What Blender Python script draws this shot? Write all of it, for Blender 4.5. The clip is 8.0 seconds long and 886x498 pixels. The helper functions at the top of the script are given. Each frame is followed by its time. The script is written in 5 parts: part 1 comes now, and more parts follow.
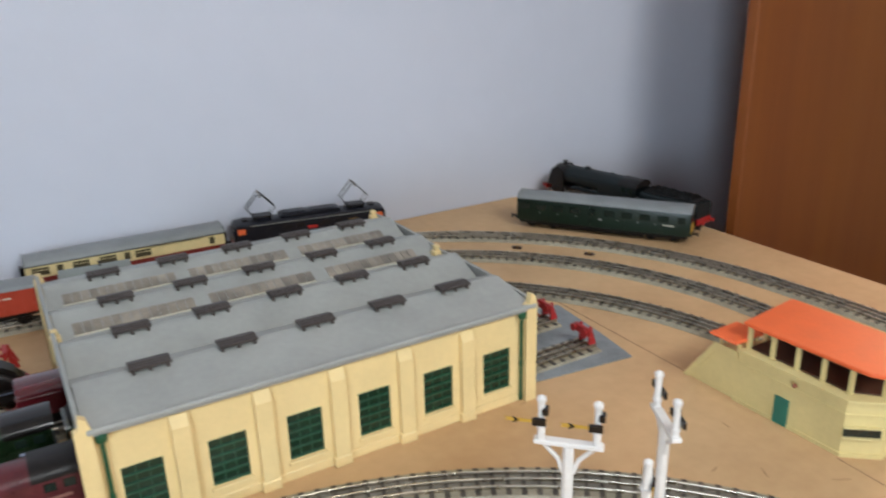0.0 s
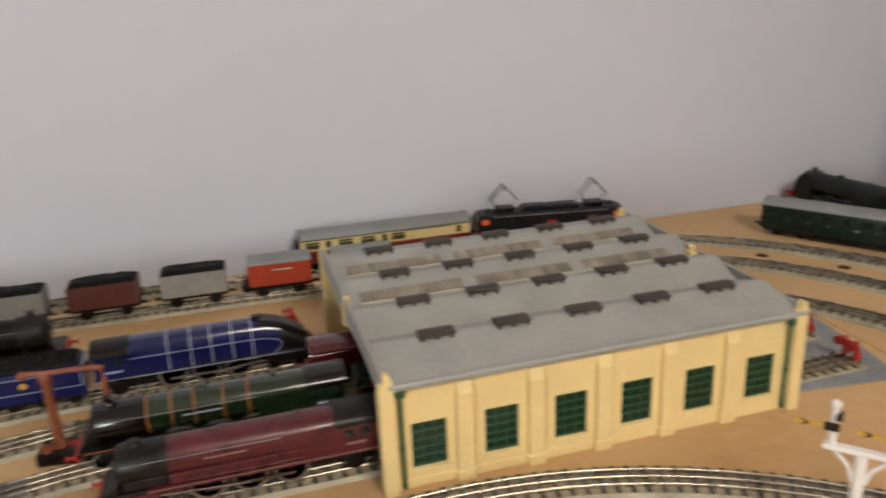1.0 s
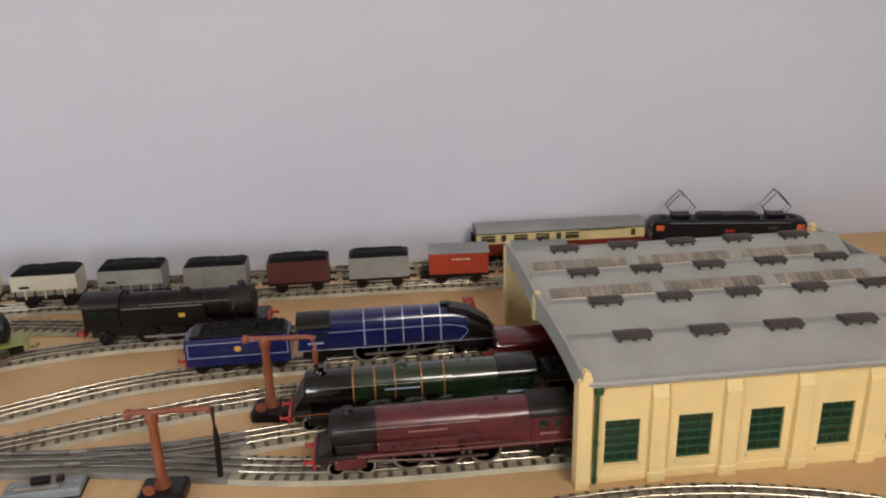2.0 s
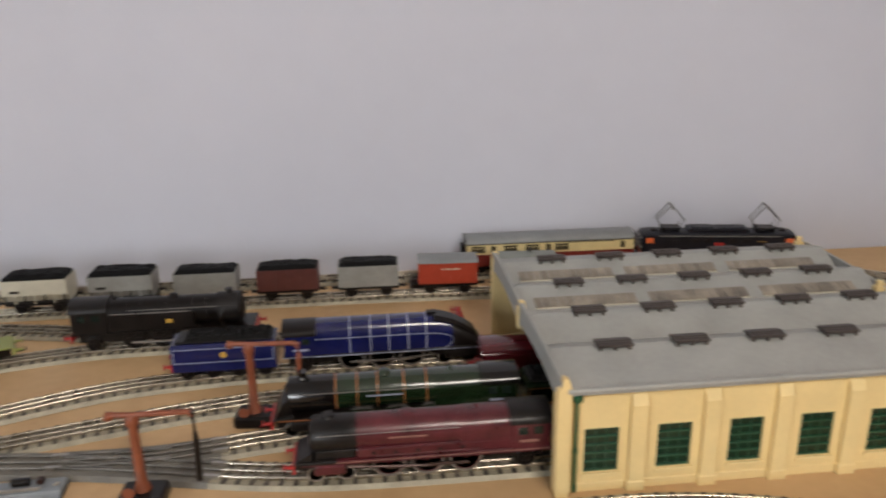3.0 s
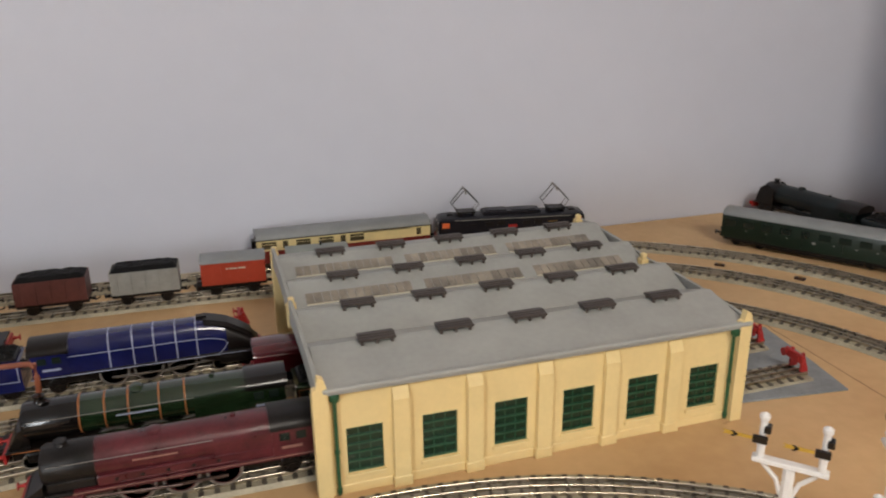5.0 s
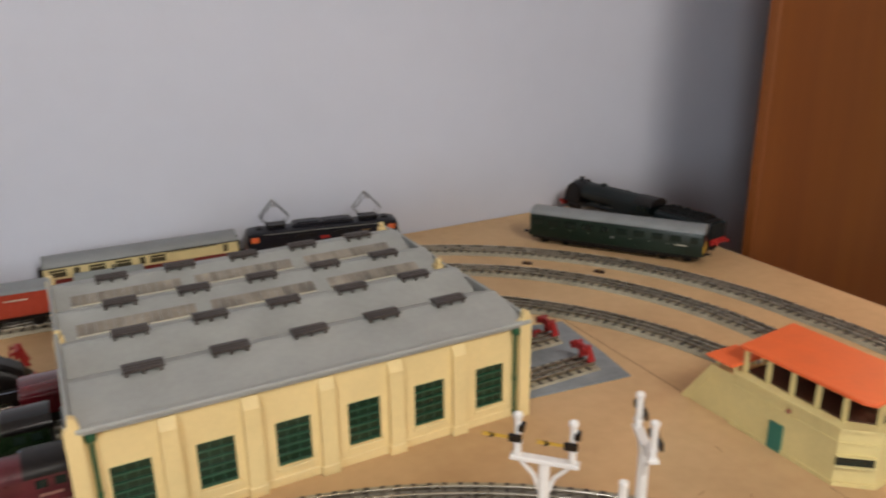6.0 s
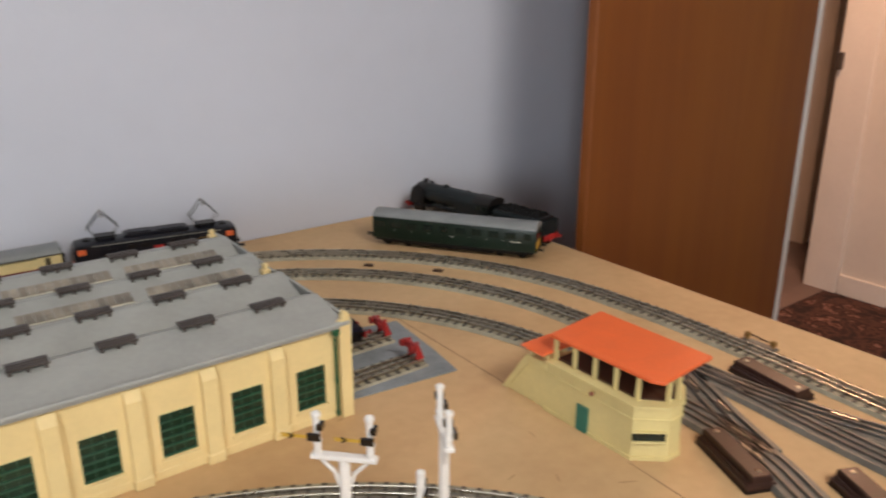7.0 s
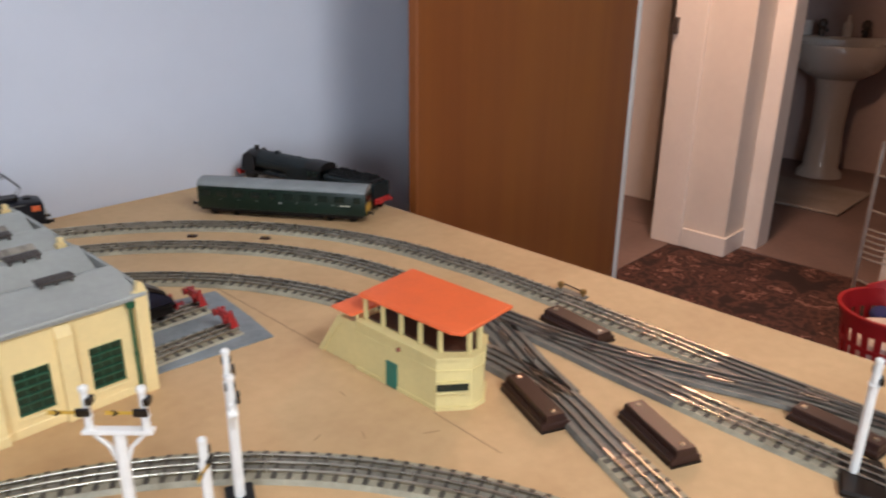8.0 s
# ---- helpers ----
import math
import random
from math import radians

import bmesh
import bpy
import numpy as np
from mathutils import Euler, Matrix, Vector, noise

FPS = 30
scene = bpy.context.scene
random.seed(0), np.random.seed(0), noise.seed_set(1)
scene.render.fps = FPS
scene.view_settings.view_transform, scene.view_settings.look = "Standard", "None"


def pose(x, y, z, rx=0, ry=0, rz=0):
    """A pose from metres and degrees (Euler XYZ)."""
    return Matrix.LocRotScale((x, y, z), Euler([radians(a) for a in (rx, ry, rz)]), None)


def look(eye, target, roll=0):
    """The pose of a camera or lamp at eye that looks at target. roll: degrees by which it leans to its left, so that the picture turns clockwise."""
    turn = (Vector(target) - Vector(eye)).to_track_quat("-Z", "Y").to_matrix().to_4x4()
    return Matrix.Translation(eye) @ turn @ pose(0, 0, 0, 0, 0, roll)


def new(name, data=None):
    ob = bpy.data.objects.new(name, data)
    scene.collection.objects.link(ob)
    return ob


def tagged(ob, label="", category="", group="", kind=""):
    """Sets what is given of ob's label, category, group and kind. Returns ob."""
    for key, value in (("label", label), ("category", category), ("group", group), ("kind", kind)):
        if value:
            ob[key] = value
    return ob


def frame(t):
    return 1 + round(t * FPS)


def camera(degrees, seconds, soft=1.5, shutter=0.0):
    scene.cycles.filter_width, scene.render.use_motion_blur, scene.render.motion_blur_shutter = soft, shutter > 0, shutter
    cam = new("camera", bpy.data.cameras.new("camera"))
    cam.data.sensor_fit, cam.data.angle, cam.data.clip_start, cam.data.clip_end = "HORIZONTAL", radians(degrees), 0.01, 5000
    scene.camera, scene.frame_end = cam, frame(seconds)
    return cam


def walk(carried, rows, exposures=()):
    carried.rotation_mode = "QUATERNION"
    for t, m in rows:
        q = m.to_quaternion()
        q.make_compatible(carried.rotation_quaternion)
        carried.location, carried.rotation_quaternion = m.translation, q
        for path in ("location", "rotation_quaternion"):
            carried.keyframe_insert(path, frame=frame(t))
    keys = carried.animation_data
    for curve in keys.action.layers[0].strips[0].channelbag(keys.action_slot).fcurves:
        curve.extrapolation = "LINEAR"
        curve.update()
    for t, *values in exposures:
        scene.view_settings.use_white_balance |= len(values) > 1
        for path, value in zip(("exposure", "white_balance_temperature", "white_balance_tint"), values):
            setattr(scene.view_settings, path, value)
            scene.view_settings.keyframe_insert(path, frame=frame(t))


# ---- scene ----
# The camera, carried by hand over the edge of the layout.
cam = camera(59.6, 8.0, soft=2.0, shutter=0.5)
ROWS = [
    (0.0, 0.0000, 0.0000, 0.3333, -30.91, -19.95, 1.41),
    (0.2, -0.0114, -0.0002, 0.3339, -29.02, -19.01, 1.30),
    (0.5, -0.0284, -0.0004, 0.3349, -24.31, -19.29, 1.80),
    (0.8, -0.0525, 0.0004, 0.3351, -19.83, -19.70, 2.02),
    (1.0, -0.0686, 0.0009, 0.3353, -16.62, -19.35, 2.35),
    (1.2, -0.0830, -0.0004, 0.3366, -13.58, -19.35, 2.36),
    (1.5, -0.1045, -0.0024, 0.3386, -9.92, -19.17, 2.48),
    (1.7, -0.1191, -0.0037, 0.3475, -7.96, -19.80, 2.38),
    (2.8, -0.1317, -0.0158, 0.3375, -4.64, -17.90, 0.55),
    (3.0, -0.1139, -0.0138, 0.3415, -6.02, -18.32, 0.94),
    (3.2, -0.1029, -0.0116, 0.3406, -8.05, -18.39, 0.48),
    (3.5, -0.0865, -0.0084, 0.3392, -10.71, -18.47, 0.32),
    (3.7, -0.0771, -0.0080, 0.3387, -12.77, -18.53, 0.34),
    (4.0, -0.0630, -0.0075, 0.3380, -14.72, -18.80, 0.54),
    (4.2, -0.0620, -0.0025, 0.3350, -16.30, -18.60, 0.10),
    (5.3, -0.0225, -0.0017, 0.3330, -18.62, -19.50, 1.40),
    (5.5, -0.0091, -0.0043, 0.3326, -20.59, -19.43, 1.76),
    (5.8, 0.0107, -0.0131, 0.3345, -25.17, -19.11, 1.13),
    (6.0, 0.0239, -0.0190, 0.3357, -27.98, -18.98, 0.79),
    (6.2, 0.0314, -0.0256, 0.3365, -30.18, -18.84, 0.60),
    (6.5, 0.0427, -0.0356, 0.3376, -32.41, -18.79, 0.62),
    (6.8, 0.0546, -0.0468, 0.3370, -34.88, -18.71, 0.29),
    (7.0, 0.0625, -0.0543, 0.3366, -36.94, -18.76, -0.02),
    (7.2, 0.0694, -0.0636, 0.3354, -39.19, -18.68, -0.22),
    (7.5, 0.0798, -0.0776, 0.3336, -42.29, -19.18, -0.49),
    (7.8, 0.0954, -0.0864, 0.3304, -44.82, -20.87, -0.37),
    (8.0, 0.1058, -0.0922, 0.3283, -46.47, -20.94, -0.66),
]
walk(cam, [(t, pose(x, y, z, 90 + pitch, roll, yaw)) for t, x, y, z, yaw, pitch, roll in ROWS],
     [(0.0, 0.1, 5900, 4), (0.5, 0.02, 6750, 9), (1.0, -0.12, 7250, 10), (1.5, -0.1, 6950, 12), (3.0, -0.16, 6850, 11), (4.2, -0.13, 6850, 9), (5.5, -0.2, 6900, 10), (6.0, -0.17, 6700, 9), (6.5, -0.1, 6650, 8), (7.0, -0.05, 6600, 8), (7.5, 0.04, 6450, 7), (8.0, 0.15, 5900, 7)])

# ---- light ----
world = bpy.data.worlds.new("world")
scene.world = world
world.use_nodes = True
world.node_tree.nodes["Background"].inputs[0].default_value = (0.5, 0.55, 0.65, 1)
world.node_tree.nodes["Background"].inputs[1].default_value = 0.05


def area(name, at, target, size, watts, colour):
    d = bpy.data.lights.new(name, "AREA")
    d.shape, d.size, d.energy, d.color = "DISK", size, watts, colour
    ob = new(name, d)
    ob.matrix_world = look(at, target)
    return ob


# Unseen overhead lamp, its place and size set by the light on the layout.
area("ceiling_lamp_light", (0.3, -0.85, 1.28), (0.05, 0.5, 0), 0.7, 31, (1.0, 0.95, 0.9))
window_light = area("window_light", (-2.2, -2.55, 0.55), (0.1, 0.9, 0.1), 1.2, 90, (0.86, 0.93, 1.0))
window_light.data.shape = "SQUARE"
# Unseen lamp added to give the hall and bathroom their warm light.
area("hall_lamp_light", (2.6, 1.02, 1.3), (2.7, 1.0, -0.9), 0.3, 33, (1.0, 0.55, 0.33))


# ---- materials ----
def mat(name, colour, rough=0.5, metal=0.0, vary=0.12, scale=40.0, bump=0.0, bscale=300.0, tint=None, coat=0.0, stretch=(1, 1, 1), piece=0.0, spec=0.5):
    m = bpy.data.materials.new(name)
    m.use_nodes = True
    n, l = m.node_tree.nodes, m.node_tree.links
    b = n["Principled BSDF"]
    b.inputs["Roughness"].default_value, b.inputs["Metallic"].default_value = rough, metal
    b.inputs["Specular IOR Level"].default_value = spec
    b.inputs["Coat Weight"].default_value = coat
    b.inputs["Coat Roughness"].default_value = 0.12
    tc, mp = n.new("ShaderNodeTexCoord"), n.new("ShaderNodeMapping")
    mp.inputs["Scale"].default_value = stretch
    l.new(tc.outputs["Object"], mp.inputs["Vector"])
    big, fine = n.new("ShaderNodeTexNoise"), n.new("ShaderNodeTexNoise")
    big.inputs["Scale"].default_value, big.inputs["Detail"].default_value = scale, 5
    fine.inputs["Scale"].default_value, fine.inputs["Detail"].default_value = scale * 9, 3
    l.new(mp.outputs[0], big.inputs["Vector"]), l.new(mp.outputs[0], fine.inputs["Vector"])
    add = n.new("ShaderNodeMath")
    add.operation = "MULTIPLY_ADD"
    add.inputs[1].default_value = 0.4
    l.new(fine.outputs[0], add.inputs[0]), l.new(big.outputs[0], add.inputs[2])
    ramp = n.new("ShaderNodeValToRGB")
    dark = tint or tuple(c * (1 - 2.2 * vary) for c in colour)
    ramp.color_ramp.elements[0].position, ramp.color_ramp.elements[1].position = 0.45, 0.95
    ramp.color_ramp.elements[0].color = (*dark, 1)
    ramp.color_ramp.elements[1].color = (*[min(1, c * (1 + vary)) for c in colour], 1)
    l.new(add.outputs[0], ramp.inputs[0])
    out = ramp.outputs[0]
    if piece:
        info, hsv, mr = n.new("ShaderNodeObjectInfo"), n.new("ShaderNodeHueSaturation"), n.new("ShaderNodeMapRange")
        mr.inputs["To Min"].default_value, mr.inputs["To Max"].default_value = 1 - piece, 1 + piece
        l.new(info.outputs["Random"], mr.inputs["Value"]), l.new(mr.outputs[0], hsv.inputs["Value"]), l.new(out, hsv.inputs["Color"])
        out = hsv.outputs[0]
    l.new(out, b.inputs["Base Color"])
    rr = n.new("ShaderNodeMapRange")
    rr.inputs["To Min"].default_value, rr.inputs["To Max"].default_value = max(0.03, rough - 0.1), min(1, rough + 0.1)
    l.new(big.outputs[0], rr.inputs["Value"]), l.new(rr.outputs[0], b.inputs["Roughness"])
    if bump:
        nb, bp = n.new("ShaderNodeTexNoise"), n.new("ShaderNodeBump")
        nb.inputs["Scale"].default_value, nb.inputs["Detail"].default_value = bscale, 4
        l.new(mp.outputs[0], nb.inputs["Vector"]), l.new(nb.outputs[0], bp.inputs["Height"])
        bp.inputs["Strength"].default_value, bp.inputs["Distance"].default_value = bump, 0.001
        l.new(bp.outputs[0], b.inputs["Normal"])
    return m


WALL = mat("wall_paint", (0.595, 0.61, 0.685), 0.7, vary=0.02, scale=2.5, bump=0.15, bscale=160)
WHITE_WALL = mat("hall_paint", (0.72, 0.66, 0.6), 0.6, vary=0.03, scale=3, bump=0.1, bscale=120)
CEIL = mat("ceiling_paint", (0.8, 0.79, 0.77), 0.8, vary=0.03, scale=3)
BOARD = mat("baseboard_ply", (0.60, 0.40, 0.207), 0.62, vary=0.07, scale=9, bump=0.15, bscale=500, tint=(0.50, 0.315, 0.155))
EDGE = mat("board_edge", (0.5, 0.36, 0.2), 0.7, vary=0.15, scale=20, stretch=(1, 1, 12))
DOORWOOD = mat("door_veneer", (0.25, 0.083, 0.0145), 0.55, vary=0.1, scale=1.6, stretch=(1.8, 1.8, 0.1), tint=(0.18, 0.047, 0.009), coat=0.0, spec=0.3)
GLOSSW = mat("white_gloss_paint", (0.78, 0.73, 0.68), 0.35, vary=0.03, scale=6)
def carpet():
    """Leafy swirls: a noise-bent cell pattern in three browns, with tufts."""
    m = bpy.data.materials.new("patterned_carpet")
    m.use_nodes = True
    n, l = m.node_tree.nodes, m.node_tree.links
    b = n["Principled BSDF"]
    b.inputs["Roughness"].default_value = 0.95
    tc, bend, mix, cells = n.new("ShaderNodeTexCoord"), n.new("ShaderNodeTexNoise"), n.new("ShaderNodeMixRGB"), n.new("ShaderNodeTexVoronoi")
    bend.inputs["Scale"].default_value, bend.inputs["Detail"].default_value = 7, 4
    mix.inputs["Fac"].default_value = 0.3
    cells.inputs["Scale"].default_value = 13
    l.new(tc.outputs["Object"], bend.inputs["Vector"]), l.new(tc.outputs["Object"], mix.inputs[1]), l.new(bend.outputs["Color"], mix.inputs[2])
    l.new(mix.outputs[0], cells.inputs["Vector"])
    fine, add, ramp = n.new("ShaderNodeTexNoise"), n.new("ShaderNodeMath"), n.new("ShaderNodeValToRGB")
    fine.inputs["Scale"].default_value, fine.inputs["Detail"].default_value = 85, 6
    add.operation = "MULTIPLY_ADD"
    add.inputs[1].default_value = 0.45
    l.new(fine.outputs[0], add.inputs[0]), l.new(cells.outputs["Distance"], add.inputs[2])
    e = ramp.color_ramp.elements
    e[0].position, e[0].color = 0.20, (0.034, 0.010, 0.008, 1)
    e[1].position, e[1].color = 0.80, (0.020, 0.008, 0.007, 1)
    for at, c in ((0.30, (0.075, 0.02, 0.014, 1)), (0.37, (0.26, 0.145, 0.115, 1)), (0.42, (0.075, 0.022, 0.016, 1)), (0.50, (0.018, 0.007, 0.006, 1)), (0.62, (0.085, 0.034, 0.025, 1))):
        k = e.new(at)
        k.color = c
    bp = n.new("ShaderNodeBump")
    bp.inputs["Strength"].default_value, bp.inputs["Distance"].default_value = 0.6, 0.004
    low = n.new("ShaderNodeMath")
    low.operation = "MULTIPLY"
    low.inputs[1].default_value = 0.82
    l.new(add.outputs[0], low.inputs[0]), l.new(low.outputs[0], ramp.inputs[0]), l.new(ramp.outputs[0], b.inputs["Base Color"])
    l.new(fine.outputs[0], bp.inputs["Height"]), l.new(bp.outputs[0], b.inputs["Normal"])
    return m


CARPET = carpet()
LINO = mat("bathroom_floor", (0.2, 0.14, 0.125), 0.6, vary=0.1, scale=4)
BATHWALL = mat("bathroom_tiles", (0.46, 0.37, 0.35), 0.4, vary=0.06, scale=3)
CERAMIC = mat("glazed_ceramic", (0.5, 0.46, 0.42), 0.25, vary=0.02, scale=5, coat=0.5)
CREAM = mat("shed_cream_plastic", (0.80, 0.62, 0.30), 0.5, vary=0.04, scale=30, bump=0.12, bscale=700)
CREAM2 = mat("box_cream_plastic", (0.70, 0.585, 0.27), 0.5, vary=0.05, scale=30, bump=0.12, bscale=700)
ROOF = mat("shed_grey_roof", (0.35, 0.355, 0.332), 0.55, vary=0.07, scale=22, bump=0.1, bscale=500)
VENT = mat("vent_dark_plastic", (0.064, 0.05, 0.043), 0.38, vary=0.2, scale=60)
GLAZE = mat("roof_glazing", (0.28, 0.24, 0.185), 0.35, vary=0.2, scale=60, tint=(0.17, 0.15, 0.125), piece=0.25)
BARGREEN = mat("window_bar_green", (0.024, 0.088, 0.045), 0.4, vary=0.12, scale=60)
GREENP = mat("green_plastic", (0.014, 0.085, 0.035), 0.4, vary=0.12, scale=60)
GREENPANE = mat("green_tinted_pane", (0.012, 0.034, 0.018), 0.14, vary=0.15, scale=40)
DARKGLASS = mat("dark_window", (0.012, 0.02, 0.016), 0.12, vary=0.1, scale=20)
SLAB = mat("grey_apron_card", (0.25, 0.275, 0.29), 0.75, vary=0.15, scale=30, bump=0.2)
BALLAST = mat("tinplate_track_base", (0.37, 0.332, 0.242), 0.5, vary=0.16, scale=45, metal=0.1)
SLEEPER = mat("track_sleeper", (0.085, 0.072, 0.056), 0.6, vary=0.2, scale=80, piece=0.3)
DULLRAIL = mat("dull_turnout_rail", (0.21, 0.19, 0.165), 0.45, metal=0.9, vary=0.2, scale=60)
# Bright metal for small pieces, mostly ones that imitate glints in the turnouts.
BRIGHT = mat("polished_rail", (0.5, 0.47, 0.42), 0.36, metal=1.0, vary=0.08, scale=90)
STEEL = mat("nickel_rail", (0.52, 0.46, 0.37), 0.28, metal=1.0, vary=0.1, scale=60)
CENTRE = mat("grey_track_centre", (0.235, 0.215, 0.175), 0.55, vary=0.2, scale=45)
POINTBASE = mat("grey_turnout_base", (0.172, 0.158, 0.132), 0.5, vary=0.2, scale=45)
DULLROD = mat("tarnished_rod", (0.13, 0.085, 0.075), 0.5, metal=0.6, vary=0.2, scale=60)
ROD = mat("dull_steel_rod", (0.3, 0.28, 0.26), 0.5, metal=0.8, vary=0.15, scale=60)
MOTORB = mat("brown_motor_cover", (0.040, 0.016, 0.011), 0.42, vary=0.15, scale=50, spec=0.35)
BLACK = mat("satin_black", (0.008, 0.0056, 0.0048), 0.31, vary=0.25, scale=60, spec=0.3)
GLOSSBLK = mat("gloss_black", (0.0068, 0.0052, 0.0048), 0.16, vary=0.2, scale=60, coat=0.25, spec=0.4)
LOCOBLK = mat("blue_black_enamel", (0.009, 0.009, 0.014), 0.36, vary=0.2, scale=60, spec=0.35)
BRASS = mat("dull_brass", (0.45, 0.28, 0.1), 0.4, metal=0.9, vary=0.2, scale=90)
INTERIOR = mat("cabin_interior_brown", (0.085, 0.036, 0.018), 0.6, vary=0.2, scale=60)
CLOTH = mat("white_cloth", (0.7, 0.66, 0.62), 0.9, vary=0.06, scale=30, bump=0.4, bscale=300)
BLUECLOTH = mat("blue_cloth", (0.03, 0.035, 0.14), 0.9, vary=0.15, scale=30)
SOOT = mat("sooty_grey", (0.014, 0.0115, 0.0108), 0.38, vary=0.3, scale=70, spec=0.3)
COAL = mat("coal", (0.006, 0.0056, 0.0054), 0.6, vary=0.3, scale=300, bump=1.0, bscale=500, spec=0.15)
MAROON = mat("maroon_gloss", (0.095, 0.016, 0.021), 0.3, vary=0.25, scale=60, coat=0.3, spec=0.4)
REDMAR = mat("crimson_gloss", (0.085, 0.007, 0.011), 0.14, vary=0.06, scale=40, coat=0.7)
BLUE = mat("blue_gloss", (0.009, 0.012, 0.08), 0.18, vary=0.14, scale=60, coat=0.6, spec=0.45)
NAVY = mat("dark_navy_enamel", (0.012, 0.012, 0.026), 0.35, vary=0.2, scale=60, spec=0.4)
BRGREEN = mat("brunswick_green", (0.010, 0.024, 0.009), 0.14, vary=0.2, scale=60, coat=0.8, spec=0.5)
DKGREEN = mat("dark_dull_green", (0.006, 0.011, 0.012), 0.42, vary=0.2, scale=40, spec=0.35)
EMUGREEN = mat("coach_green", (0.005, 0.016, 0.008), 0.36, vary=0.12, scale=40)
LIME = mat("yellow_green", (0.3, 0.34, 0.09), 0.4, vary=0.1, scale=40)
DULLLINE = mat("dull_pink_lining", (0.3, 0.15, 0.12), 0.4, vary=0.15, scale=60)
LINING = mat("orange_lining", (0.34, 0.12, 0.04), 0.3, vary=0.1, scale=60)
PALELINE = mat("pale_lining", (0.34, 0.37, 0.5), 0.3, vary=0.06, scale=60)
GOLD = mat("brass_yellow", (0.62, 0.36, 0.06), 0.3, vary=0.12, scale=90)
REDP = mat("red_plastic", (0.4, 0.022, 0.02), 0.38, vary=0.12, scale=60)
ORANGE = mat("orange_roof_plastic", (0.8, 0.145, 0.04), 0.42, vary=0.05, scale=40)
TEAL = mat("teal_door_plastic", (0.02, 0.16, 0.12), 0.4, vary=0.08, scale=60)
YELLOW = mat("signal_yellow", (0.55, 0.33, 0.04), 0.45, vary=0.06, scale=60)
WHITE = mat("white_paint", (0.8, 0.78, 0.75), 0.4, vary=0.05, scale=60)
BROWNC = mat("crane_brown", (0.26, 0.075, 0.035), 0.42, vary=0.15, scale=60)
ROOFGREY = mat("carriage_roof_grey", (0.24, 0.25, 0.25), 0.5, vary=0.08, scale=30)
CRIMSON = mat("carriage_crimson", (0.19, 0.025, 0.02), 0.3, vary=0.1, scale=40)
CCREAM = mat("carriage_cream", (0.75, 0.62, 0.32), 0.35, vary=0.06, scale=40)
WAGCREAM = mat("wagon_cream", (0.62, 0.58, 0.46), 0.45, vary=0.06, scale=40)
WAGGREY = mat("wagon_grey", (0.29, 0.285, 0.262), 0.5, vary=0.1, scale=40)
WAGBROWN = mat("wagon_brown", (0.12, 0.035, 0.028), 0.5, vary=0.15, scale=40)
VANRED = mat("van_red", (0.42, 0.05, 0.022), 0.45, vary=0.1, scale=40)
VANGREY = mat("van_grey", (0.25, 0.27, 0.24), 0.5, vary=0.1, scale=40)
WINDOWP = mat("carriage_glazing", (0.09, 0.075, 0.045), 0.1, vary=0.2, scale=50)
LAMPRED = mat("orange_red_panel", (0.8, 0.16, 0.05), 0.3, vary=0.1, scale=60)
BASKET = mat("red_basket_plastic", (0.36, 0.014, 0.018), 0.35, vary=0.06, scale=10)
WIRE = mat("grey_wire", (0.5, 0.48, 0.45), 0.35, metal=0.8, vary=0.1, scale=20)


# ---- mesh helpers ----
def bx(bm, x0, x1, y0, y1, z0, z1, bev=0.0, seg=1):
    v = [bm.verts.new(p) for p in ((x0, y0, z0), (x1, y0, z0), (x1, y1, z0), (x0, y1, z0), (x0, y0, z1), (x1, y0, z1), (x1, y1, z1), (x0, y1, z1))]
    f = [bm.faces.new([v[i] for i in q]) for q in ((3, 2, 1, 0), (4, 5, 6, 7), (0, 1, 5, 4), (1, 2, 6, 5), (2, 3, 7, 6), (3, 0, 4, 7))]
    if bev:
        bmesh.ops.bevel(bm, geom=list({e for q in f for e in q.edges}), offset=bev, segments=seg, affect="EDGES", profile=0.5)
    return bm


def loft(bm, rings, cap=True, closed=True):
    """Skin over rings of points, all with the same count."""
    vs = [[bm.verts.new(p) for p in r] for r in rings]
    k = len(rings[0])
    for a, b in zip(vs, vs[1:]):
        for i in range(k if closed else k - 1):
            j = (i + 1) % k
            bm.faces.new((a[i], a[j], b[j], b[i]))
    if cap and closed:
        bm.faces.new(vs[0][::-1]), bm.faces.new(vs[-1])
    return bm


def circle(c, r, axis, seg, turn=0.0):
    u = Vector(axis).normalized()
    a = u.orthogonal().normalized()
    b = u.cross(a)
    return [Vector(c) + r * (math.cos(turn + 2 * math.pi * i / seg) * a + math.sin(turn + 2 * math.pi * i / seg) * b) for i in range(seg)]


def cyl(bm, p0, p1, r0, r1=None, seg=14):
    ax = Vector(p1) - Vector(p0)
    return loft(bm, [circle(p0, r0, ax, seg), circle(p1, r0 if r1 is None else r1, ax, seg)])


def turned(bm, at, prof, seg=18, axis=(0, 0, 1)):
    """A turned form: prof holds (radius, height along the axis)."""
    ax = Vector(axis).normalized()
    return loft(bm, [circle(Vector(at) + ax * h, max(r, 1e-5), ax, seg) for r, h in prof])


